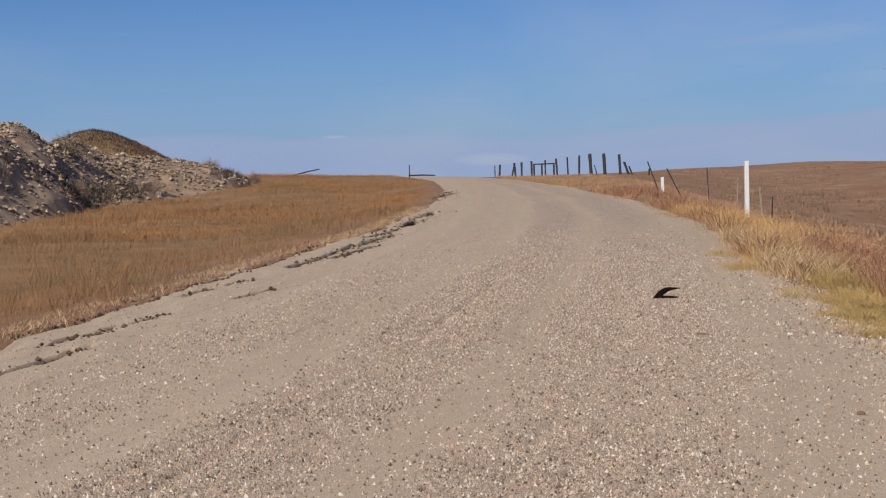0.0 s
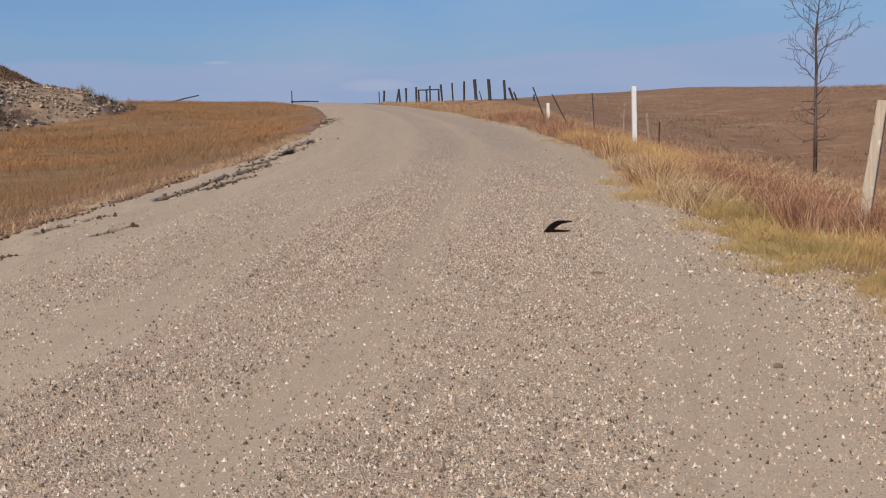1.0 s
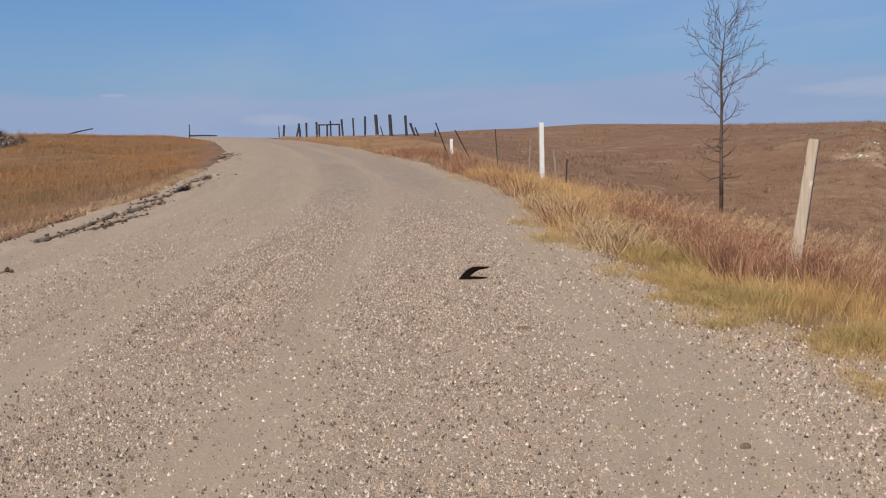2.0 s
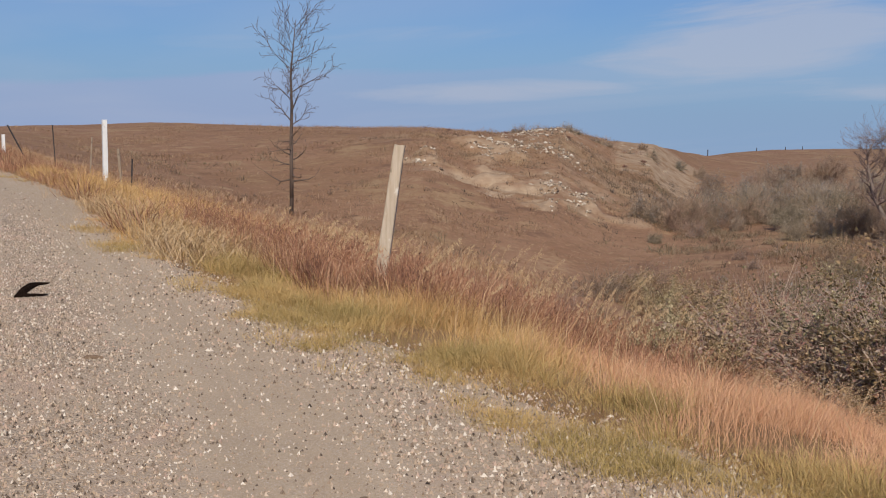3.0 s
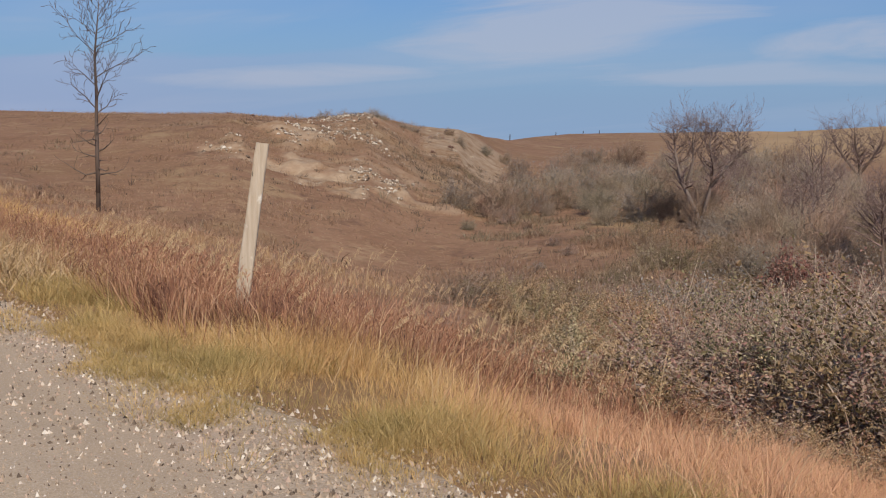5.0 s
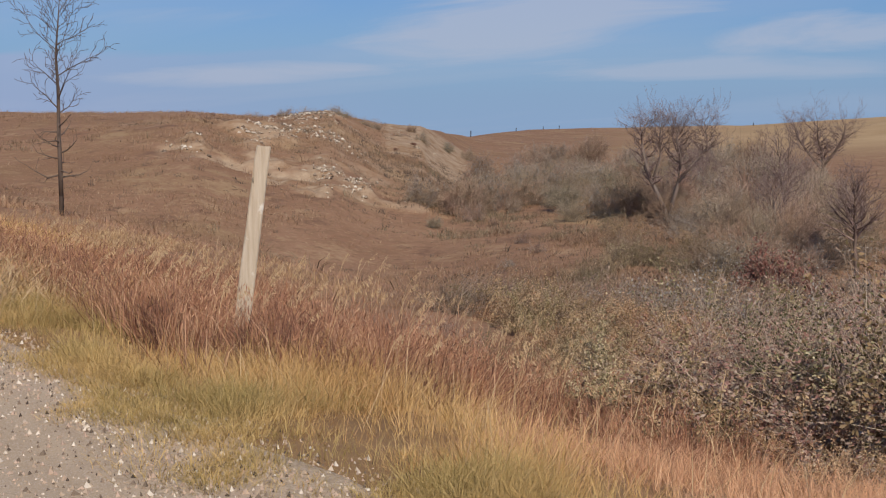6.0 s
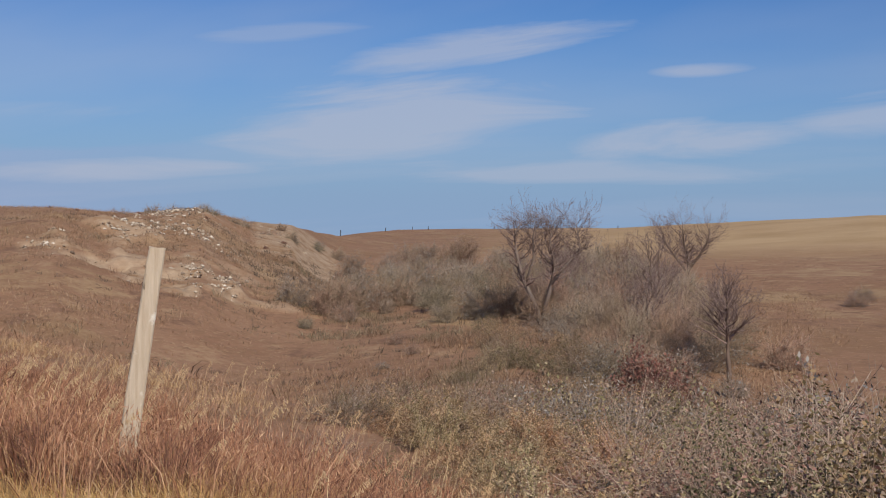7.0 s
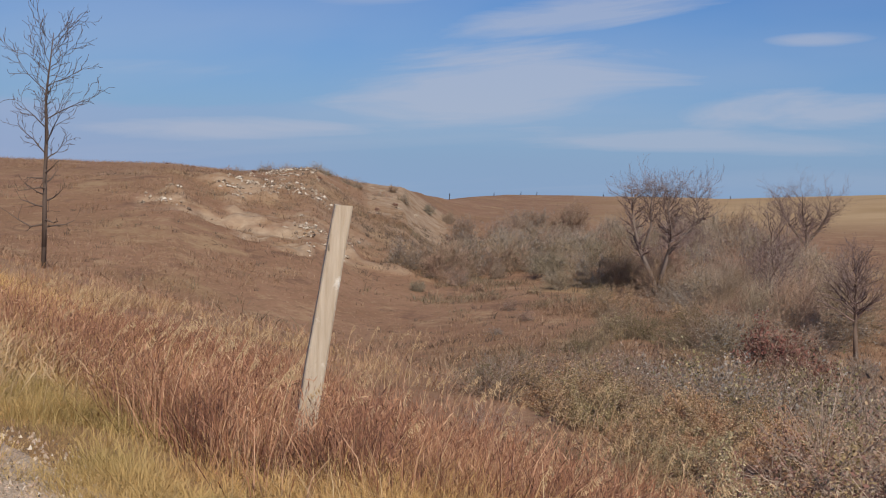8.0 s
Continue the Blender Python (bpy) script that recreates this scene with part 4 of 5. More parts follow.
    # pale straw litter along both edges
    for nm, sd, sgn in (("straw_litter", 30, 1), ("straw_edge", 31, -1)):
        dist = side_right if sgn > 0 else side_left
        x, y, g = scatter(9000 if sgn > 0 else 6500, 3.4 if sgn > 0 else -5.5, 8 if sgn > 0 else 0.5, 9, 44, lambda x, y: band(dist(x, y) + 0.2 * fbm(x, y, 1.0, 3, 82), 0.0, 0.55 if sgn < 0 else 1.3, 0.25) * (1.0 if sgn < 0 else smooth((y - 15) / 2.5) * smooth((26 - y) / 4)), sd, 1.2)
        h = (0.11 if sgn < 0 else 0.30) * g.uniform(0.4, 1.5, len(x))
        blades(nm, x, y, h, g.uniform(0.005, 0.010, len(x)), g.uniform(0.6, 1.8, len(x)), M_STRAW, "pale bent straw at the edge of the road", g)


def build_seed_stems():
    """Tall pale stems with nodding plumes above the red grass."""
    x, y, g = scatter(210, 5.2, 12.5, 11.0, 21, lambda x, y: band(side_right(x, y), 1.4, 6.2, 0.8), 33)
    V, F = [], []
    for px, py in zip(x, y):
        z, hh, a = height(px, py), g.uniform(0.45, 0.82), g.uniform(-0.9, 0.6)
        way = np.array([math.cos(a), math.sin(a), 0])
        path = [np.array([px, py, z]) + way * 0.34 * hh * t0 ** 2.4 + np.array([0, 0, hh * (t0 - 0.14 * t0 ** 4)]) for t0 in np.linspace(0, 1, 6)]
        w = 0.0028
        for p, q in zip(path, path[1:]):
            i = len(V)
            V += [p - (w, 0, 0), p + (w, 0, 0), q + (w * 0.7, 0, 0), q - (w * 0.7, 0, 0)]
            F += [(i, i + 1, i + 2), (i, i + 2, i + 3)]
        # the plume: spikelets hang from the stem's last quarter
        for _ in range(26):
            t0 = g.uniform(0.0, 1.0)
            c = path[-2] + (path[-1] - path[-2]) * t0 * 1.15 + g.normal(0, 0.008, 3)
            drop = way * g.uniform(0.005, 0.022) + np.array([0, 0, -g.uniform(0.012, 0.032)]) + g.normal(0, 0.006, 3)
            i = len(V)
            V += [c, c + drop + (0.005, 0.002, 0), c + drop - (0.005, 0.002, 0)]
            F += [(i, i + 1, i + 2)]
    me = bpy.data.meshes.new("seed_stems")
    mesh_from(me, np.array(V), np.array(F))
    me.materials.append(M_STRAW)
    tagged(new("seed_stems", me), "tall pale grass stems with nodding seed heads", "grass", kind="stuff")


def build_long_stalks():
    """Single long bent stalks standing out of the orange and golden grass."""
    x, y, g = scatter(420, 3.8, 10.5, 6.0, 18, lambda x, y: band(side_right(x, y), 0.5, 4.5, 0.6), 35)
    blades("long_stalks", x, y, g.uniform(0.35, 0.62, len(x)), g.uniform(0.003, 0.005, len(x)), g.uniform(0.3, 1.3, len(x)), M_STRAW, "long pale bent stalks standing out of the grass", g)


build_gravel()
build_grass()
build_seed_stems()
build_long_stalks()

# ---- shrubs and trees ----
M_TWIG = ramp_material("pale_twigs", [(0.28, 0.19, 0.14), (0.60, 0.48, 0.37), (0.36, 0.215, 0.165)])
M_LEAF = ramp_material("grey_green_leaves", [(0.12, 0.104, 0.058), (0.29, 0.25, 0.15), (0.47, 0.405, 0.265), (0.68, 0.59, 0.45)], 0.75, [(0.15, 0.085, 0.058), (0.37, 0.235, 0.165), (0.58, 0.46, 0.33)], 0.9, [(0.82, 0.68, 0.56), (1.0, 0.97, 0.85), (1.15, 0.84, 0.70), (0.78, 0.8, 0.66), (1.2, 1.12, 1.0)])
M_BARK = ramp_material("grey_bark", [(0.15, 0.105, 0.08), (0.23, 0.165, 0.13)])
M_BRUSH = ramp_material("grey_brush", [(0.25, 0.19, 0.168), (0.39, 0.31, 0.275), (0.56, 0.46, 0.405)], 0.85, [(0.31, 0.235, 0.185), (0.44, 0.35, 0.275)], 0.5, [(0.75, 0.62, 0.52), (1.0, 1.0, 0.85), (1.1, 0.85, 0.72), (0.7, 0.75, 0.6), (1.15, 1.1, 1.0)])
M_MIDWOOD = ramp_material("brown_grey_twigs", [(0.17, 0.122, 0.092), (0.29, 0.215, 0.162), (0.42, 0.325, 0.25)])
M_SAGE = ramp_material("blue_grey_leaves", [(0.17, 0.155, 0.14), (0.29, 0.262, 0.236), (0.44, 0.40, 0.355)], 0.8)
M_DARKLEAF = ramp_material("dark_leaves", [(0.085, 0.076, 0.044), (0.19, 0.165, 0.10), (0.35, 0.29, 0.19)], 0.8, None, 1, [(0.75, 0.62, 0.52), (1.0, 1.0, 0.85), (1.1, 0.85, 0.72), (0.7, 0.75, 0.6), (1.15, 1.1, 1.0)])
M_RUSSET = ramp_material("russet_leaves", [(0.22, 0.11, 0.085), (0.34, 0.19, 0.15), (0.44, 0.33, 0.26), (0.26, 0.21, 0.15)], 0.8)
M_SAPLING = ramp_material("dark_bark_twigs", [(0.105, 0.075, 0.06), (0.17, 0.125, 0.10)])
M_REDLEAF = ramp_material("dull_red_leaves", [(0.20, 0.085, 0.07), (0.29, 0.13, 0.10), (0.26, 0.17, 0.13)], 0.8)
M_CROWN = ramp_material("brown_twigs", [(0.14, 0.092, 0.08), (0.25, 0.17, 0.148), (0.42, 0.325, 0.285)])
M_BIRCH = ramp_material("pale_bark", [(0.20, 0.15, 0.125), (0.30, 0.235, 0.195)])


def sticks_mesh(name, segs, mat):
    """Thin three-sided sticks: rows of (from, to, radius at each end)."""
    A, B = np.array([s_[0] for s_ in segs], float), np.array([s_[1] for s_ in segs], float)
    ra, rb = np.array([s_[2] for s_ in segs]), np.array([s_[3] for s_ in segs])
    d = B - A
    d /= np.linalg.norm(d, axis=1)[:, None] + 1e-9
    up = np.where(np.abs(d[:, 2:3]) > 0.9, np.array([[1.0, 0, 0]]), np.array([[0, 0, 1.0]]))
    u = np.cross(d, up)
    u /= np.linalg.norm(u, axis=1)[:, None]
    v = np.cross(d, u)
    ring = []
    for c, r in ((A, ra), (B, rb)):
        for k in range(3):
            an = 2 * math.pi * k / 3
            ring.append(c + (u * math.cos(an) + v * math.sin(an)) * r[:, None])
    V = np.stack(ring, 1).reshape(-1, 3)
    f = np.array([(0, 1, 4), (0, 4, 3), (1, 2, 5), (1, 5, 4), (2, 0, 3), (2, 3, 5)])
    F = (f[None] + 6 * np.arange(len(segs))[:, None, None]).reshape(-1, 3)
    me = bpy.data.meshes.new(name)
    mesh_from(me, V, F)
    me.materials.append(mat)
    return me


def shrub(name, seed, radius, tall, leaf, n_leaves, mats, label, group, twig_r=0.004, poke=0.25, twigs=9, stems=46):
    """A dense shrub: curved stems from the root, side twigs that poke out of the crown, and leaves along them."""
    g = np.random.default_rng(seed)
    ob = new(name)
    tagged(ob, label, "shrub", group)
    segs, tips = [], []
    for i in range(stems):
        a, e = g.uniform(0, 2 * np.pi), np.arccos(g.uniform(0.05, 1.0))
        lump = 0.75 + 0.35 * math.sin(3 * a + seed) * math.sin(2 * e + seed) + g.uniform(-0.12, 0.12)
        end = np.array([math.cos(a) * math.sin(e) * radius, math.sin(a) * math.sin(e) * radius, math.cos(e) * tall]) * lump
        root = np.array([g.normal(0, radius * 0.18), g.normal(0, radius * 0.18), -0.15])
        mid = root * 0.5 + end * 0.5 + np.array([0, 0, tall * 0.15])
        segs += [(root, mid, twig_r * 2.2, twig_r * 1.6), (mid, end, twig_r * 1.6, twig_r)]
        for k in range(twigs):
            t0 = g.uniform(0.25, 1.0)
            s0 = mid * (1 - t0) + end * t0 if g.random() < 0.75 else root * (1 - t0) + mid * t0
            dirn = (end - root) / (np.linalg.norm(end - root) + 1e-6) + g.normal(0, 0.75, 3)
            dirn /= np.linalg.norm(dirn)
            length = radius * poke * g.uniform(0.5, 1.5)
            s1 = s0 + dirn * length
            if s1[2] < 0.02:
                s1[2] = 0.02 + 0.05 * g.random()
            segs.append((s0, s1, twig_r * 0.8, twig_r * 0.35))
            tips.append((s0, s1))
    tw = new("wood", sticks_mesh("wood", segs, mats[0]))
    tw.parent = ob
    if n_leaves:
        pick = g.integers(0, len(tips), n_leaves)
        t0 = g.random(n_leaves)[:, None]
        S0, S1 = np.array([t_[0] for t_ in tips]), np.array([t_[1] for t_ in tips])
        P = S0[pick] * (1 - t0) + S1[pick] * t0 + g.normal(0, leaf * 1.3, (n_leaves, 3))
        lv = new("foliage", leaves_mesh("foliage", P, leaf, g, mats[1]))
        lv.parent = ob
    return ob


def plant(kinds, places, seed, sink=0.06):
    """Copies of the kinds at rows of (x, y, scale)."""
    rng = random.Random(seed)
    for i, (x, y, s_) in enumerate(places):
        k = kinds[i % len(kinds)]
        c = copy_thing(k, pose(x, y, height(x, y) - sink * s_, 0, 0, rng.uniform(0, 360)))
        c.scale = (s_ * rng.uniform(0.85, 1.15), s_ * rng.uniform(0.85, 1.15), s_ * rng.uniform(0.75, 1.15))


def drop_pattern(kinds):
    for k in kinds:
        for o in list(k.children_recursive) + [k]:
            bpy.data.objects.remove(o)


# thicket below the verge: it stands higher the further along the draw
TOP_AT, TOP = [36, 41, 45, 50, 54, 57, 60, 63, 80], [-10.6, -10.4, -10.0, -9.8, -8.9, -8.0, -6.9, -6.3, -5.2]
MID_AT, MID_TOP = [38, 42, 44, 46, 49, 51, 54, 58, 64], [-9.6, -9.2, -8.8, -7.9, -7.6, -7.1, -7.2, -7.5, -6.6]


def thicket(bearings, ranges, at, top, seed, drop, lowest):
    """Rows of (x, y, scale): bushes just tall enough to reach the thicket's upper line, some lower."""
    rng = random.Random(seed)
    rows = []
    for r in ranges:
        for az in np.arange(*bearings):
            a = radians(az + rng.uniform(-1.2, 1.2))
            rr = r * rng.uniform(0.95, 1.06)
            x, y = 1.24 + rr * math.sin(a), 6.64 + rr * math.cos(a)
            line = 1.6 + rr * math.tan(radians(float(np.interp(math.degrees(a), at, top))))
            tall = max(lowest, line - height(x, y) - drop * rng.random())
            rows.append((x, y, tall / 1.55))
    return rows


near = [shrub("shrub", 100 + i, 1.7, 1.3, 0.022, 18000, (M_TWIG, M_LEAF), "dense thorny shrub with small grey green leaves and pale twigs", "roadside shrubs", 0.0036, 0.27, 9) for i in range(2)]
near.append(shrub("shrub", 103, 1.7, 1.35, 0.021, 13000, (M_TWIG, M_RUSSET), "thorny shrub with sparse russet leaves and pale twigs", "roadside shrubs", 0.0042, 0.36, 9))
near.append(shrub("shrub", 104, 1.7, 1.3, 0.021, 13000, (M_TWIG, M_DARKLEAF), "thorny shrub with dark olive leaves and pale twigs", "roadside shrubs", 0.0040, 0.32, 9))
plant(near, thicket((44, 80, 5.2), (9.7,), TOP_AT, TOP, 1, 0.3, 0.45) + thicket((41, 80, 5.6), (11.4, 13.6), TOP_AT, TOP, 2, 0.3, 0.4) + thicket((54, 80, 6.5), (8.7, 16.0), TOP_AT, TOP, 3, 0.4, 0.45), 1)
plant(near[:2], [(7.75, 10.3, 0.42), (7.7, 9.2, 0.45), (7.3, 8.2, 0.45), (8.4, 7.2, 0.8), (7.9, 11.5, 0.33), (11.0, 16.2, 0.42), (11.9, 17.6, 0.45), (12.8, 18.8, 0.5), (10.4, 15.2, 0.36), (12.4, 16.4, 0.45), (13.6, 17.4, 0.5), (13.4, 15.2, 0.5), (14.4, 18.6, 0.52), (12.2, 14.6, 0.45), (15.2, 20.4, 0.5), (13.9, 20.4, 0.45)], 7)
drop_pattern(near)
bare = [shrub("shrub", 105, 1.5, 1.4, 0.018, 4200, (M_TWIG, M_RUSSET), "straggling thorny shrub with long bare pale twigs", "roadside shrubs", 0.0066, 0.62, 10, 30)]
plant(bare, [(10.8, 12.06, 0.78), (11.5, 11.4, 0.8), (10.1, 12.7, 0.6), (9.6, 10.6, 0.62), (11.9, 12.8, 0.8), (9.3, 11.6, 0.66), (12.4, 11.6, 0.9), (10.6, 13.9, 0.6), (8.9, 9.6, 0.6)], 16)
drop_pattern(bare)

mid = [shrub("bush", 120, 1.5, 1.3, 0.027, 4600, (M_MIDWOOD, M_LEAF), "grey green leafy bush in the draw", "bushes in the draw", 0.006, 0.3, 10),
       shrub("bush", 121, 1.5, 1.3, 0.028, 4200, (M_MIDWOOD, M_DARKLEAF), "dark brown green bush in the draw", "bushes in the draw", 0.006, 0.3, 10),
       shrub("bush", 122, 1.5, 1.4, 0.03, 2600, (M_MIDWOOD, M_LOWSCRUB), "grey brown bare bush in the draw", "bushes in the draw", 0.006, 0.42, 12),
       shrub("bush", 123, 1.5, 1.2, 0.024, 4600, (M_MIDWOOD, M_RUSSET), "russet leaved bush in the draw", "bushes in the draw", 0.006, 0.34, 10),
       shrub("bush", 124, 1.5, 1.3, 0.026, 3000, (M_MIDWOOD, M_SAGE), "pale grey half bare bush in the draw", "bushes in the draw", 0.006, 0.4, 12)]
# bushes that close the draw below the verge
EXTRA = [(12.4, 19.6, 0.5), (14.2, 20.8, 0.55), (16.4, 22.4, 0.6), (22.0, 26.6, 0.8), (12.6, 18.2, 0.45), (15.6, 19.6, 0.55), (19.4, 22.0, 0.7), (21.4, 22.6, 0.8), (15.4, 18.0, 0.55), (20.6, 27.0, 0.6), (24.6, 28.6, 0.75), (27.4, 31.0, 0.8), (30.6, 33.4, 0.9)]
plant(mid, thicket((45, 66, 4.4), (18.5, 22.0, 26.0), MID_AT, MID_TOP, 4, 1.0, 0.6) + thicket((45, 64, 3.3), (30.0, 35.0, 40.0), MID_AT, MID_TOP, 5, 0.9, 0.8) + thicket((47.5, 62, 2.5), (46.0, 52.0, 58.0), MID_AT, MID_TOP, 6, 0.5, 1.1)
      + thicket((41.5, 47.5, 2.6), (20.0, 24.5, 29.0, 34.0, 39.0), MID_AT, MID_TOP, 7, 0.5, 0.7) + thicket((45, 50, 2.0), (44.0, 50.0), MID_AT, MID_TOP, 8, 0.7, 0.7)
      + EXTRA
      + [(54.4, 55.4, 1.1), (48.3, 47.8, 1.1), (47.3, 43.6, 1.1), (61.6, 54.4, 1.3), (67.6, 60.6, 1.2), (57.4, 58.0, 1.0), (61.4, 62.4, 0.9), (51.0, 51.6, 1.0), (64.6, 57.6, 1.3), (58.4, 53.4, 1.2), (55.0, 50.6, 1.2), (51.6, 47.2, 1.2), (70.4, 66.0, 1.2), (66.6, 58.4, 1.6), (62.6, 57.6, 1.4), (69.0, 62.6, 1.6), (65.0, 60.0, 1.2), (72.0, 60.0, 1.6), (53.6, 62.6, 0.5), (66.8, 72.2, 0.6), (60.4, 67.4, 0.45)]
      + thicket((43.5, 53, 2.3), (26.5, 32.0, 37.0, 42.5), MID_AT, MID_TOP, 11, 0.5, 0.9), 2)
plant(mid, [(33.6, 36.2, 1.0), (35.6, 38.4, 1.1), (30.4, 35.6, 0.6), (24.6, 31.6, 0.5), (27.6, 34.4, 0.55), (47.9, 49.3, 1.1), (43.2, 47.0, 0.6), (39.6, 43.6, 0.5), (50.6, 58.2, 0.5), (46.4, 56.0, 0.4)], 9)
drop_pattern(mid)

far = [shrub("brush", 130, 1.5, 1.9, 0.035, 1900, (M_BRUSH, M_BRUSH), "leafless grey brush on the valley floor", "grey brush", 0.009, 0.42, 20),
       shrub("brush", 131, 1.5, 1.9, 0.038, 2200, (M_BRUSH, M_SAGE), "blue grey brush on the valley floor", "grey brush", 0.009, 0.4, 20)]
plant(far, [(64.0, 79.7, 1.5), (66.9, 79.8, 1.3), (70.5, 80.6, 1.5), (71.7, 78.2, 1.3), (63.2, 68.1, 0.8), (66.3, 67.8, 1.5), (67.8, 66.6, 1.6), (62.0, 82.6, 1.2), (69.0, 64.0, 1.5),
            (76.2, 66.9, 1.8), (80.4, 70.2, 1.8), (85.6, 71.1, 1.9), (89.1, 71.4, 1.8), (73.2, 62.2, 1.9), (70.0, 58.4, 1.7), (78.6, 60.6, 1.8), (83.4, 63.0, 1.5),
            (50.3, 43.1, 1.0), (56.2, 45.1, 1.5), (54.0, 41.6, 1.3), (60.4, 45.2, 1.6), (64.6, 50.4, 1.8), (59.4, 40.4, 1.3)], 3)
plant(far, [(56.13, 74.3, 0.55), (74.6, 84.4, 1.4), (77.8, 82.0, 1.3), (80.6, 88.2, 1.3), (84.2, 84.2, 1.4), (88.4, 91.0, 1.3), (92.6, 86.4, 1.5), (97.4, 95.2, 1.4), (101.6, 90.6, 1.5),
            (107.0, 103.0, 1.5), (86.0, 96.0, 1.2), (92.0, 98.0, 1.2), (98.0, 102.0, 1.3), (94.0, 106.0, 1.1), (103.0, 98.0, 1.3), (110.0, 96.0, 1.4), (112.0, 108.0, 1.3), (104.0, 112.0, 1.2), (118.0, 102.0, 1.5), (100.0, 86.0, 1.4), (108.0, 88.0, 1.5), (82.0, 92.0, 1.1), (78.0, 88.0, 1.0), (95.0, 80.0, 1.6), (68.0, 73.6, 1.2), (90.0, 101.0, 1.2), (61.4, 50.8, 1.4), (66.2, 55.6, 1.6), (52.6, 46.4, 1.1), (46.6, 41.6, 1.1), (49.2, 42.0, 1.15), (48.6, 39.4, 1.0), (54.6, 48.8, 1.2), (51.8, 44.4, 1.2), (57.2, 44.0, 1.3), (62.6, 55.6, 1.3), (64.4, 60.8, 1.2)], 4)
plant(far, [(x_, 127 - (x_ - 73) * 0.6 + (k_ % 3) * 0.8, 0.55 + 0.12 * ((k_ * 7) % 4)) for k_, x_ in enumerate(np.arange(73, 90, 0.9))], 8, 1.0)
plant(far, [(94, 125, 0.6), (101, 127, 0.7), (105, 128, 0.8),
            (-18.6, 66, 0.6), (-20.4, 71, 0.7), (-17.0, 76, 0.55), (-15.6, 88, 0.5), (-14.4, 92, 0.5), (-13.6, 95, 0.4), (-21.5, 60, 0.6)], 6)
plant(far, [(63.2, 79.8, 1.7), (67.6, 81.9, 2.0), (70.1, 82.1, 1.3), (74.9, 84.8, 1.7), (65.6, 83.0, 1.5), (61.6, 76.4, 0.7), (66.0, 77.0, 0.6), (72.4, 77.6, 0.7), (76.0, 79.0, 0.8), (69.6, 74.6, 0.5), (60.0, 72.4, 0.4), (74.4, 72.2, 0.6), (68.4, 70.4, 0.5), (81.4, 82.8, 1.7), (79.0, 79.2, 1.5), (85.4, 79.4, 1.8), (78.6, 73.6, 1.4), (88.9, 93.4, 1.4), (86.0, 84.0, 1.8),
            (91.3, 109.4, 1.5), (102.0, 114.0, 1.7), (122.5, 130.0, 1.8), (126.7, 126.9, 1.8), (110.0, 120.0, 1.7), (115.0, 117.0, 1.8), (97.0, 110.0, 1.5), (119.0, 122.0, 1.7), (105.6, 89.6, 2.0), (108.8, 87.8, 2.0), (93.8, 73.7, 1.9), (99.0, 84.0, 2.0), (96.0, 55.0, 0.9), (101.0, 57.0, 0.7), (88.0, 47.0, 0.9), (84.0, 44.0, 0.8), (79.0, 41.0, 1.0), (92.0, 49.0, 0.7)], 18)
drop_pattern(far)

# taller leafless growth round the bare trees
high = [shrub("tall_brush", 150, 1.5, 3.0, 0.03, 900, (M_BRUSH, M_BRUSH), "tall fine leafless grey brush in the draw", "tall grey brush", 0.008, 0.5, 26),
        shrub("tall_brush", 151, 1.6, 2.6, 0.03, 900, (M_CROWN, M_RUSSET), "tall reddish leafless brush in the draw", "tall grey brush", 0.008, 0.5, 26)]
plant(high, [(60.1, 51.8, 1.3), (85.0, 75.0, 1.4), (53.2, 44.9, 1.3), (90.0, 80.0, 1.4), (53.4, 43.1, 1.35), (80.4, 71.0, 1.4), (57.7, 44.1, 1.3), (95.0, 84.0, 1.4), (67.8, 49.9, 1.4), (88.0, 73.0, 1.35),
             (64.1, 56.4, 1.2), (76.0, 69.0, 1.3), (62.0, 47.6, 1.4), (99.0, 78.0, 1.4), (56.0, 47.0, 1.25), (84.0, 66.0, 1.3), (60.2, 44.6, 1.3), (104.0, 82.0, 1.4), (72.0, 54.0, 1.4), (92.0, 70.0, 1.3), (66.6, 62.4, 1.0), (72.6, 63.0, 1.15)], 19)
drop_pattern(high)

red = [shrub("bush", 140, 1.5, 1.5, 0.05, 3600, (M_MIDWOOD, M_REDLEAF), "dull red leaved bush in the draw", "red bushes", 0.009, 0.3)]
plant(red, [(44.1, 37.7, 1.25), (43.1, 35.6, 1.0), (45.8, 38.4, 1.1), (33.4, 33.0, 0.6)], 5)
plant(red, [(66.0, 127.0, 0.2), (70.0, 117.0, 0.22), (74.4, 112.0, 0.2), (79.0, 108.5, 0.25), (84.0, 112.0, 0.25), (88.0, 108.0, 0.3), (64.5, 119.0, 0.2)], 15)
drop_pattern(red)


def limb(g, start, dirn, length, rad, level, segs, curl=0.25, rise=0.25):
    """A limb with side twigs, as sticks."""
    steps = 5 if level == 0 else 4 if level == 1 else 3
    p, d = np.array(start, float), np.array(dirn, float)
    for k in range(steps):
        d = d + g.normal(0, curl * 0.5, 3) + np.array([0, 0, rise * 0.3])
        d /= np.linalg.norm(d)
        q = p + d * length / steps
        r0, r1 = rad * (1 - k / steps * 0.75), rad * (1 - (k + 1) / steps * 0.75)
        segs.append((p, q, max(r0, 0.006), max(r1, 0.005)))
        if level < 3 and k >= (1 if level == 0 else 0):
            for _ in range(2 if level < 2 else 1):
                side = g.normal(0, 1, 3)
                side -= d * (side @ d)
                side /= np.linalg.norm(side)
                limb(g, q, d * 0.72 + side * 0.62, length * g.uniform(0.30, 0.50), r1 * 0.62, level + 1, segs, curl, rise)
        p = q


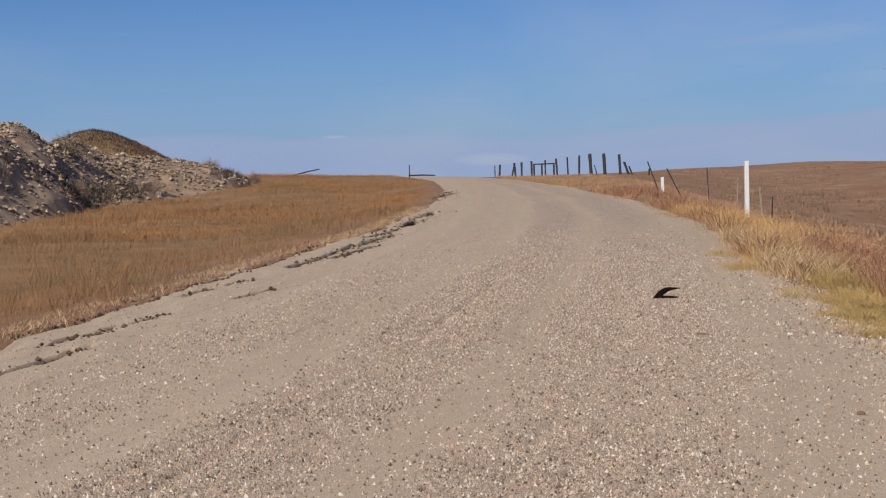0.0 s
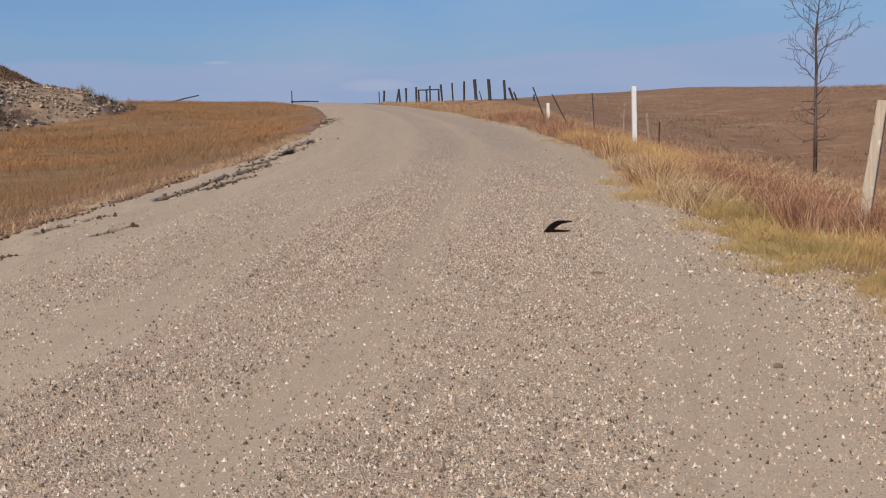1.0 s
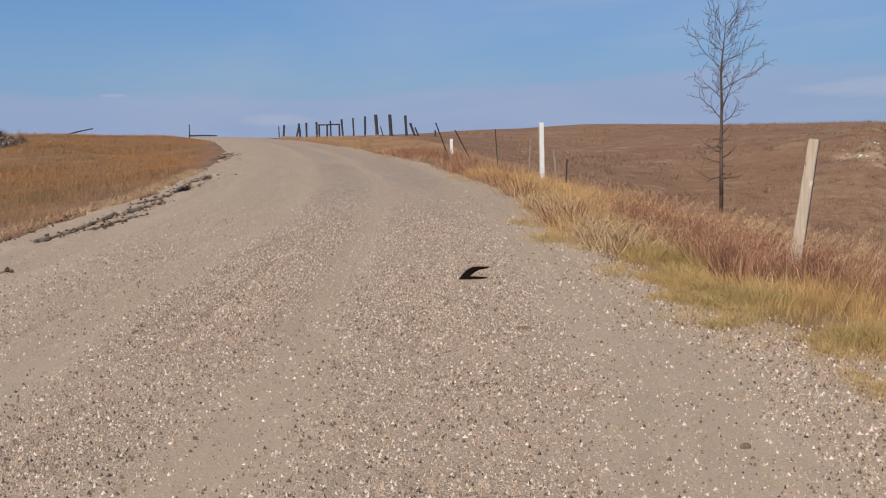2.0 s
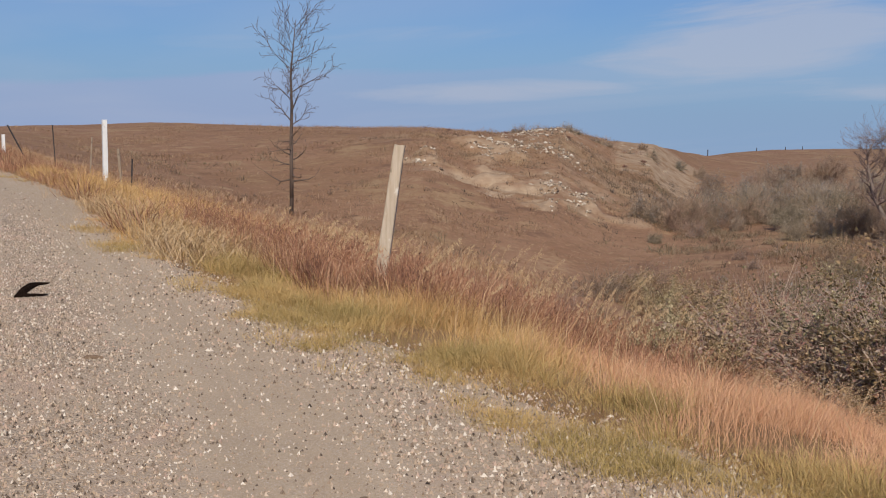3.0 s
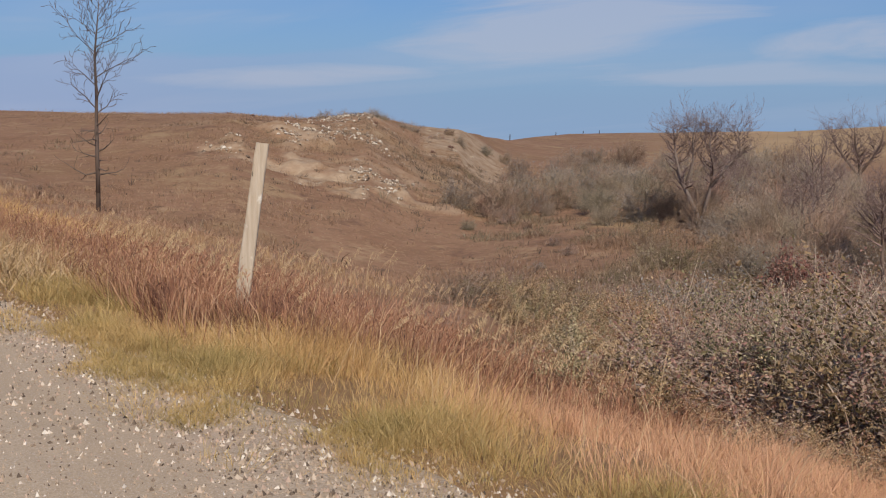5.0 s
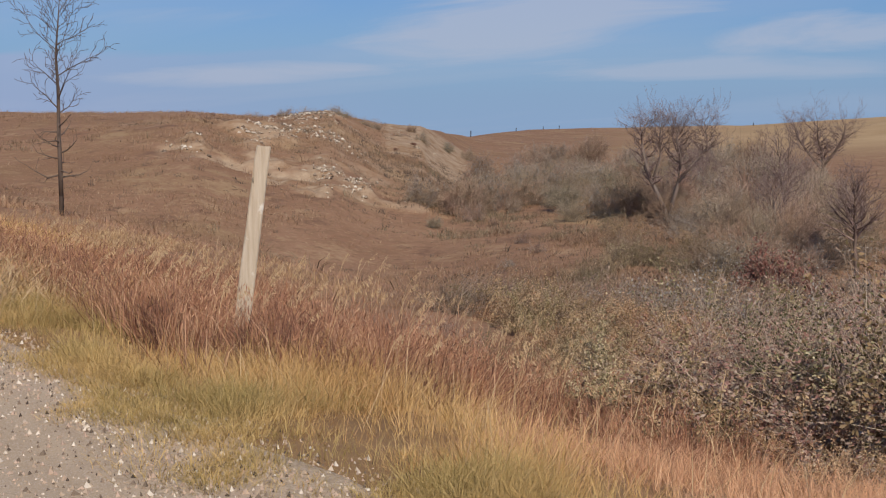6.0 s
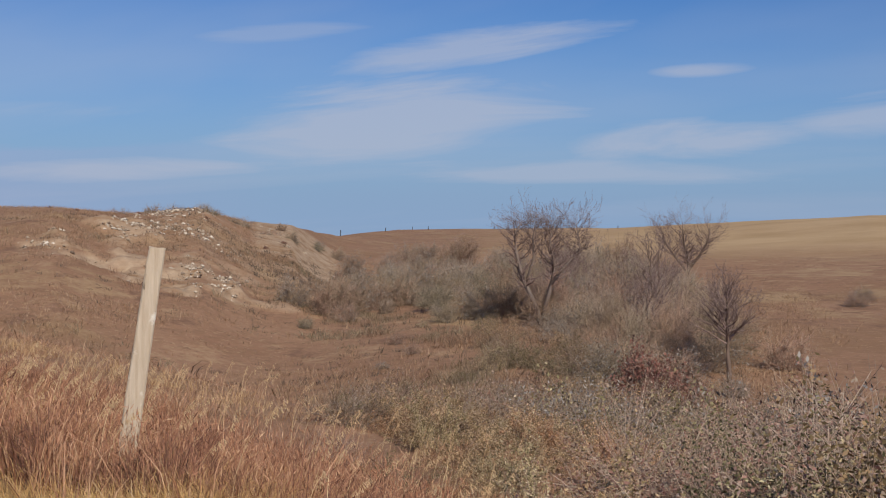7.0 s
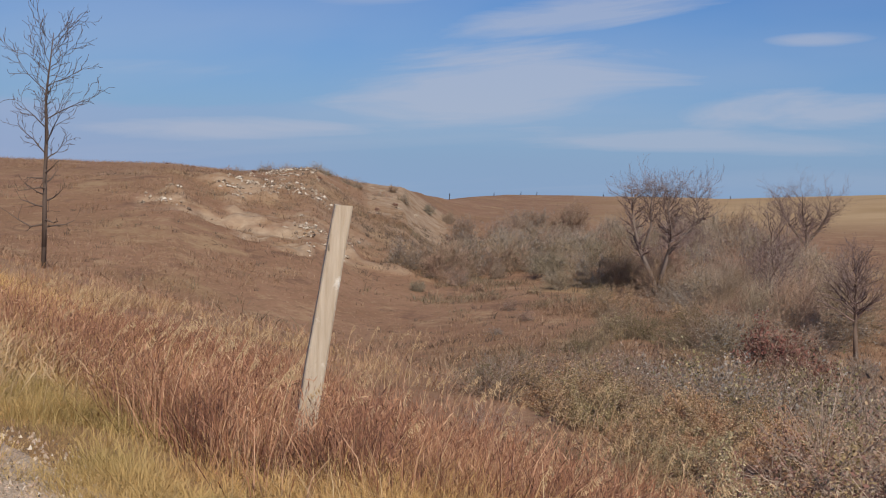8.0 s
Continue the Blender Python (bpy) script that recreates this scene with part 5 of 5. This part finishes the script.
def bare_tree(name, x, y, tall, seed, label, mat, trunk_r, twist=0.25, limbs=16, low=0.3, stems=1, spread=0.55, twig=1.0, group="bare trees", limb_mat=None):
    g = np.random.default_rng(seed)
    ob = empty(name, pose(x, y, height(x, y)), label, "tree", group)
    for s_ in range(stems):
        lean = np.array([g.normal(0, 0.05), g.normal(0, 0.05)]) if stems == 1 else np.array([math.cos(s_ * 2.4 + 0.5), math.sin(s_ * 2.4 + 0.5)]) * 0.17
        pts = []
        for k in range(10):
            t0 = k / 9
            wob = g.normal(0, 0.012 * tall, 2) * (0 < k < 9)
            pts.append((lean[0] * tall * t0 + wob[0] * (0.35 if stems == 1 else 1), lean[1] * tall * t0 + wob[1] * (0.35 if stems == 1 else 1), -0.2 + (tall * 0.96 + 0.2) * t0))
        part("trunk", pole_mesh(pts, [trunk_r * (1 - 0.86 * k / 9) for k in range(10)], 7), mat, ob, smooth_=True)
        for i in range(limbs // stems):
            t0 = low + (0.96 - low) * (i + 0.5) / (limbs // stems)
            k = t0 * 9
            a, b = np.array(pts[int(k)]), np.array(pts[min(9, int(k) + 1)])
            st = a + (b - a) * (k - int(k))
            an = i * 2.4 + g.uniform(-0.5, 0.5) + s_
            up = 0.25 + 0.75 * t0
            dirn = np.array([math.cos(an), math.sin(an), up])
            segs = []
            limb(g, st, dirn / np.linalg.norm(dirn), tall * spread * (1.15 - t0) * g.uniform(0.7, 1.1) + 0.12 * tall, trunk_r * (0.42 - 0.25 * t0) * twig, 1, segs, twist, 0.35)
            lb = new("limb", sticks_mesh("limb", segs, limb_mat or mat))
            lb.parent = ob
    return ob


def branching_tree(name, x, y, label, paths, mat, limb_mat, limbs, seed, group="bare trees"):
    """A tree whose stems follow given bends; limbs rise from the upper part of each stem. paths: rows of (x, y, z, radius)."""
    g = np.random.default_rng(seed)
    ob = empty(name, pose(x, y, height(x, y)), label, "tree", group)
    for path, (count, low, reach, lift, spray) in zip(paths, limbs):
        P = np.array([p[:3] for p in path], float)
        R = np.array([p[3] for p in path])
        part("trunk", pole_mesh([tuple(p) for p in P], list(R), 7), mat, ob, smooth_=True)
        for i in range(count):
            t0 = low + (0.98 - low) * (i + g.uniform(0.2, 0.8)) / count
            k = t0 * (len(P) - 1)
            j = min(int(k), len(P) - 2)
            st, rad = P[j] + (P[j + 1] - P[j]) * (k - j), R[j] + (R[j + 1] - R[j]) * (k - j)
            an = i * 2.4 + g.uniform(-0.5, 0.5)
            dirn = np.array([math.cos(an), math.sin(an), lift * g.uniform(0.3, 1.4)])
            segs = []
            limb(g, st, dirn / np.linalg.norm(dirn), reach * g.uniform(0.5, 1.3), max(rad * 0.5, 0.010), spray, segs, 0.34, 0.34)
            lb = new("limb", sticks_mesh("limb", segs, limb_mat))
            lb.parent = ob
    return ob


# slender young tree: rising limbs in its upper half, a few short dead ones lower down
sap = branching_tree("sapling", 14.0, 36.9, "slender leafless young tree behind the verge",
                     [[(0, 0, -0.2, 0.066), (0.02, 0, 1.0, 0.058), (0.0, 0, 2.0, 0.05), (0.03, 0, 3.0, 0.042), (0.0, 0, 4.0, 0.028), (0.08, 0, 4.7, 0.018), (0.16, 0, 5.45, 0.007)],
                      [(0.012, 0, 0.5, 0.060), (0.01, 0, 2.3, 0.046)]],
                     M_SAPLING, M_SAPLING, [(19, 0.40, 1.0, 0.85, 1), (11, 0.2, 0.75, 0.0, 2)], 5)
# sway-backed old tree: one stem leans away and forks, the other stands
branching_tree("bare_tree", 64.4, 60.4, "bare old tree with pale forked leaning trunks",
               [[(0, 0, -0.3, 0.20), (-0.35, 0.3, 1.2, 0.16), (-1.0, 0.9, 3.0, 0.13), (-1.4, 1.2, 4.8, 0.10), (-1.5, 1.3, 5.8, 0.06), (-1.2, 1.0, 6.7, 0.02)],
                [(-0.1, 0.1, 0.5, 0.15), (0.3, -0.2, 2.4, 0.13), (0.45, -0.4, 4.2, 0.11), (0.2, -0.2, 5.6, 0.07), (0.45, -0.4, 6.8, 0.02)],
                [(0.35, -0.3, 2.8, 0.10), (1.0, -0.9, 4.0, 0.09), (1.7, -1.5, 5.0, 0.07), (1.6, -1.4, 5.8, 0.04), (1.5, -1.3, 6.7, 0.015)],
                [(-0.9, 0.8, 2.8, 0.09), (-0.5, 0.5, 4.4, 0.07), (-0.6, 0.5, 5.8, 0.05), (-0.5, 0.4, 6.8, 0.015)]],
               M_BIRCH, M_CROWN, [(44, 0.32, 1.5, 0.75, 1), (48, 0.32, 1.5, 0.75, 1), (44, 0.26, 1.5, 0.65, 1), (38, 0.34, 1.45, 0.75, 1)], 8)
# round dark tree further on
branching_tree("bare_tree", 107.8, 78.9, "bare tree with a dark trunk and a wide round crown",
               [[(0, 0, -0.3, 0.24), (0.1, -0.1, 1.4, 0.20), (0.0, 0.0, 2.6, 0.15), (-0.3, 0.3, 4.0, 0.09), (-0.4, 0.4, 6.0, 0.02)],
                [(0.05, -0.05, 1.2, 0.16), (0.9, -0.9, 2.8, 0.12), (1.4, -1.4, 4.2, 0.07), (1.5, -1.5, 5.4, 0.02)],
                [(0.05, -0.05, 1.0, 0.15), (-0.9, 0.9, 2.6, 0.11), (-1.7, 1.7, 4.2, 0.06), (-1.9, 1.9, 5.4, 0.02)]],
               M_BARK, M_CROWN, [(44, 0.30, 1.9, 0.7, 1), (40, 0.28, 1.9, 0.6, 1), (40, 0.28, 1.9, 0.6, 1)], 9)
bare_tree("bare_tree", 52.2, 39.0, 4.6, 12, "bare small tree among grey brush", M_BARK, 0.13, 0.34, 46, 0.40, 1, 0.5, 1.1, limb_mat=M_CROWN)
bare_tree("bare_tree", 70.5, 56.0, 5.6, 15, "bare twiggy tree among grey brush", M_BARK, 0.10, 0.32, 40, 0.2, 2, 0.5, 1.2, limb_mat=M_CROWN)
bare_tree("bare_tree", 55.6, 45.6, 4.2, 17, "pale stemmed bare tree among grey brush", M_BIRCH, 0.07, 0.32, 32, 0.3, 2, 0.5, 1.3, limb_mat=M_CROWN)


# ---- old fence on the rise, sticks and stubs ----
def fence_post(x, y, tall, r, lean_x=0.0, lean_y=0.0, label="dark weathered fence post on the rise", group="old fence posts", mat=None, name="fence_post", base=None):
    g = random.Random(int(x * 100))
    z = (height(x, y) if base is None else base) - 0.25
    ob = new(name)
    ob.matrix_world = pose(x, y, z)
    h = tall + 0.25
    pts = [(lean_x * t0, lean_y * t0, h * t0) for t0 in np.linspace(0, 1, 5)]
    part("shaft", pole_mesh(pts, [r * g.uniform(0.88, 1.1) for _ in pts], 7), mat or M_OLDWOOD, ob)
    return tagged(ob, label, "post", group)


for fx, tall, r, lean in ((5.6, 1.25, 0.10, 0.1), (5.2, 1.2, 0.05, 0), (6.75, 1.35, 0.08, 0.35), (7.2, 1.35, 0.10, -0.15), (7.75, 1.4, 0.10, 0.0), (8.7, 1.45, 0.10, 0), (10.0, 1.5, 0.08, 0),
                          (11.15, 1.6, 0.10, -0.12), (12.15, 1.7, 0.08, -0.05), (13.2, 1.85, 0.10, 0.05), (14.35, 2.0, 0.16, -0.12), (15.65, 2.0, 0.16, -0.1), (17.1, 1.9, 0.12, -0.1),
                          (17.95, 1.2, 0.12, -0.5), (18.3, 0.8, 0.08, -0.4), (14.95, 0.9, 0.05, -0.3), (19.8, 0.6, 0.08, 0)):
    fence_post(fx, 124.0 - (fx - 5) * 0.08, tall, r, lean)


def corral_gate():
    y, x0, x1 = 123.9, 8.95, 10.85
    z = height(9.9, y)
    ob = empty("gate_frame", pose(x0, y, z), "old timber gate frame in the fence line", "gate")
    for dx in (0.0, 0.75, x1 - x0):
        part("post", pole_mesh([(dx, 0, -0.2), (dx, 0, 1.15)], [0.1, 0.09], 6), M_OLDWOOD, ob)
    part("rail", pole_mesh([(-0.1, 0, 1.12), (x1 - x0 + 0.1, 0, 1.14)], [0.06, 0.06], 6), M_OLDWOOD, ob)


corral_gate()
fence_post(10.5, 61.6, 1.55, 0.032, -0.62, 0.1, "dark crooked stick leaning out of the grass", "leaning sticks", None, "leaning_stick")
fence_post(11.6, 61.4, 1.5, 0.032, -0.85, 0.1, "dark crooked stick leaning out of the grass", "leaning sticks", None, "leaning_stick")
fence_post(12.7, 61.2, 1.75, 0.024, -0.1, 0.0, "thin upright stick in the grass", "leaning sticks", None, "leaning_stick")
fence_post(8.99, 39.5, 1.35, 0.022, 0.1, 0.0, "dry weed stalk beside the verge", "leaning sticks", M_TANWOOD, "dry_stalk")
fence_post(8.62, 34.5, 1.15, 0.032, -0.11, 0.0, "thin leaning stake by the white marker", "leaning sticks", M_TANWOOD, "stake")
fence_post(8.75, 34.3, 0.95, 0.02, 0.05, 0.0, "dry weed stalk beside the verge", "leaning sticks", M_OLDWOOD, "dry_stalk")
fence_post(20.95, 30.66, 0.55, 0.07, 0.03, 0.0, "short grey fence post down in the draw", "old fence posts", M_TANWOOD)
fence_post(-2.9, 120.0, 1.15, 0.05, 0.0, 0.0, "thin dark pole on the skyline", "skyline poles", None, "skyline_pole")


for f_az, f_tall in ((40.35, 1.5), (42.4, 1.1), (43.6, 1.0), (44.3, 1.2), (47.2, 1.0), (52.6, 1.0)):
    f_r = float(np.interp(f_az, AZ, CREST)) - 4
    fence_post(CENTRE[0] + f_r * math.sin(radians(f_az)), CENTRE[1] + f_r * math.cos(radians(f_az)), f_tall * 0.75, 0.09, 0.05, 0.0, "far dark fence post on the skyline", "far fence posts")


def fallen_pole(x0, z0, x1, z1, y, r):
    ob = new("fallen_pole")
    ob.matrix_world = pose(x0, y, height(x0, y))
    part("shaft", pole_mesh([(0, 0, z0), ((x1 - x0) * 0.5, 0, (z0 + z1) / 2 + 0.03), (x1 - x0, 0, z1)], [r, r, r * 0.8], 6), M_OLDWOOD, ob)
    tagged(ob, "grey pole lying along the skyline", "pole", "skyline poles")


fallen_pole(-3.0, 0.15, -0.5, 0.10, 120.2, 0.07)
fallen_pole(-13.6, 0.05, -11.2, 0.55, 119.6, 0.06)

# ---- stones on the eroded slopes ----
M_ROCK = speckled("pale_rock", (0.24, 0.18, 0.13), (0.38, 0.29, 0.205), (0.46, 0.37, 0.28), 3.0)


M_RUBBLE = ramp_material("mixed_rubble", [(0.10, 0.07, 0.053), (0.21, 0.155, 0.112), (0.32, 0.235, 0.168), (0.38, 0.285, 0.205), (0.54, 0.44, 0.34)])


M_PALERUBBLE = ramp_material("pale_rubble", [(0.14, 0.10, 0.075), (0.36, 0.28, 0.205), (0.54, 0.45, 0.35), (0.74, 0.67, 0.57)])


def rock_mesh(seed):
    g = random.Random(seed)
    bm = bmesh.new()
    bmesh.ops.create_icosphere(bm, subdivisions=1, radius=1.0)
    for v in bm.verts:
        v.co *= g.uniform(0.7, 1.2)
        v.co.z *= 0.62
    me = bpy.data.meshes.new("rock")
    bm.to_mesh(me)
    bm.free()
    me.materials.append(M_ROCK)
    return me


def clump_(x, y):
    return smooth(fbm(x, y, 0.12, 3, 95) * 2 + 0.4)


def build_rocks():
    shapes = [rock_mesh(i) for i in range(4)]
    rng = random.Random(12)
    x, y, g = scatter(110, -30, -9, 46, 96, lambda x, y: scar(x, y), 41)
    x2, y2, g2 = scatter(40, 40, 100, 75, 145, lambda x, y: scar(x, y) ** 2, 42)
    for px, py, grp, lab in [(a, b, "rocks on the eroded bank", "pale angular rock on the eroded bank") for a, b in zip(x, y)] + [(a, b, "rocks on the far slope", "pale rock on the bare far slope") for a, b in zip(x2, y2)]:
        ob = new("rock", shapes[rng.randrange(4)])
        s_ = 0.10 + 0.30 * rng.random() ** 2.5
        ob.matrix_world = pose(px, py, height(px, py) + 0.12 * s_, rng.uniform(-20, 20), rng.uniform(-20, 20), rng.uniform(0, 360)) @ Matrix.Diagonal((s_, s_ * rng.uniform(0.6, 1), s_ * rng.uniform(0.6, 1), 1))
        tagged(ob, lab, "rock", grp)
    x, y, g = scatter(19000, -32, -9, 44, 100, lambda x, y: scar(x, y) * (0.25 + 0.75 * smooth(fbm(x, y, 0.25, 3, 99) * 3 + 0.5)), 43)
    ob = stones_mesh("bank_rubble", x, y, land(x, y), 0.03 + 0.16 * g.random(len(x)) ** 4, g, M_RUBBLE, 0.75)
    tagged(ob, "broken stone rubble covering the eroded bank", "rubble", kind="stuff")
    x, y, g = scatter(4200, 38, 105, 75, 150, lambda x, y: scar(x, y) ** 2 * smooth((36.5 - polar(x, y)[1]) / 3) * clump_(x, y), 44)
    ob = stones_mesh("slope_rubble", x, y, land(x, y), 0.04 + 0.20 * g.random(len(x)) ** 4, g, M_PALERUBBLE, 0.7)
    tagged(ob, "broken stone scattered on the bare slope", "rubble", kind="stuff")


build_rocks()

# ---- litter on the road ----
M_SCRAP = speckled("dark_bark", (0.009, 0.006, 0.005), (0.020, 0.012, 0.009), (0.014, 0.009, 0.007), 20, 1.0)
M_SCRAP.node_tree.nodes["Principled BSDF"].inputs["Specular IOR Level"].default_value = 0.03


def scrap():
    """A dark curled strip that lies on its heel with one end in the air."""
    ob = empty("bark_scrap", pose(2.27, 13.78, float(road_height(np.array([2.27]), np.array([13.78]))[0]), 0, 0, 4), "dark curled scrap of bark lying on the gravel", "debris")
    pts = [(-0.02, 0.0, 0.008), (0.05, 0.01, 0.05), (0.11, 0.015, 0.085), (0.17, 0.02, 0.098), (0.23, 0.02, 0.098), (0.27, 0.02, 0.10)]
    bm = pole_mesh(pts, [0.012, 0.034, 0.030, 0.016, 0.010, 0.005], 6)
    part("curled_strip", bm, M_SCRAP, ob)
    # near-black strip on the gravel, shaped as the shadow the curl casts
    pts = [(-0.03, 0.0, 0.006), (0.06, -0.01, 0.014), (0.16, -0.012, 0.01), (0.24, -0.01, 0.008)]
    part("flat_strip", pole_mesh(pts, [0.012, 0.02, 0.014, 0.005], 5), M_SCRAP, ob)


scrap()


def clod(x, y, sx, sy, seed, label):
    bm = bmesh.new()
    bmesh.ops.create_icosphere(bm, subdivisions=2, radius=1.0)
    g = random.Random(seed)
    for v in bm.verts:
        v.co = Vector((v.co.x * sx, v.co.y * sy, v.co.z * 0.018)) * g.uniform(0.8, 1.15)
    ob = part("dirt_clod", bm, M_CLOD)
    ob.matrix_world = pose(x, y, float(road_height(np.array([x]), np.array([y]))[0]) + 0.006, 0, 0, g.uniform(-25, 25))
    tagged(ob, label, "debris", "clods on the road")


M_CLOD = speckled("damp_clod", (0.17, 0.12, 0.078), (0.28, 0.20, 0.13), (0.22, 0.15, 0.10), 30)
clod(2.19, 10.96, 0.065, 0.016, 1, "flat dark clod pressed into the gravel")
clod(2.45, 7.57, 0.028, 0.016, 2, "small dark clod on the gravel")


M_CRUMB = speckled("dark_soil_crumbs", (0.055, 0.034, 0.02), (0.11, 0.07, 0.044), (0.17, 0.115, 0.072), 30)


def build_shoulder_lumps():
    """Dark crumbs of soil along the washed-out left shoulder."""
    xs, ys = [], []
    g = np.random.default_rng(51)
    for (ax, ay), (bx, by), w, deep in GULLIES:
        k = int(40 * math.hypot(bx - ax, by - ay))
        t0 = g.random(k)
        xs.append(ax + (bx - ax) * t0 + g.normal(0, w * 0.9, k)); ys.append(ay + (by - ay) * t0 + g.normal(0, 0.1, k))
    x, y = np.concatenate(xs), np.concatenate(ys)
    ob = stones_mesh("soil_crumbs", x, y, road_height(x, y), 0.010 + 0.032 * g.random(len(x)) ** 3, g, M_CRUMB, 0.7)
    tagged(ob, "dark crumbs of soil along the washed shoulder", "soil", kind="stuff")


build_shoulder_lumps()
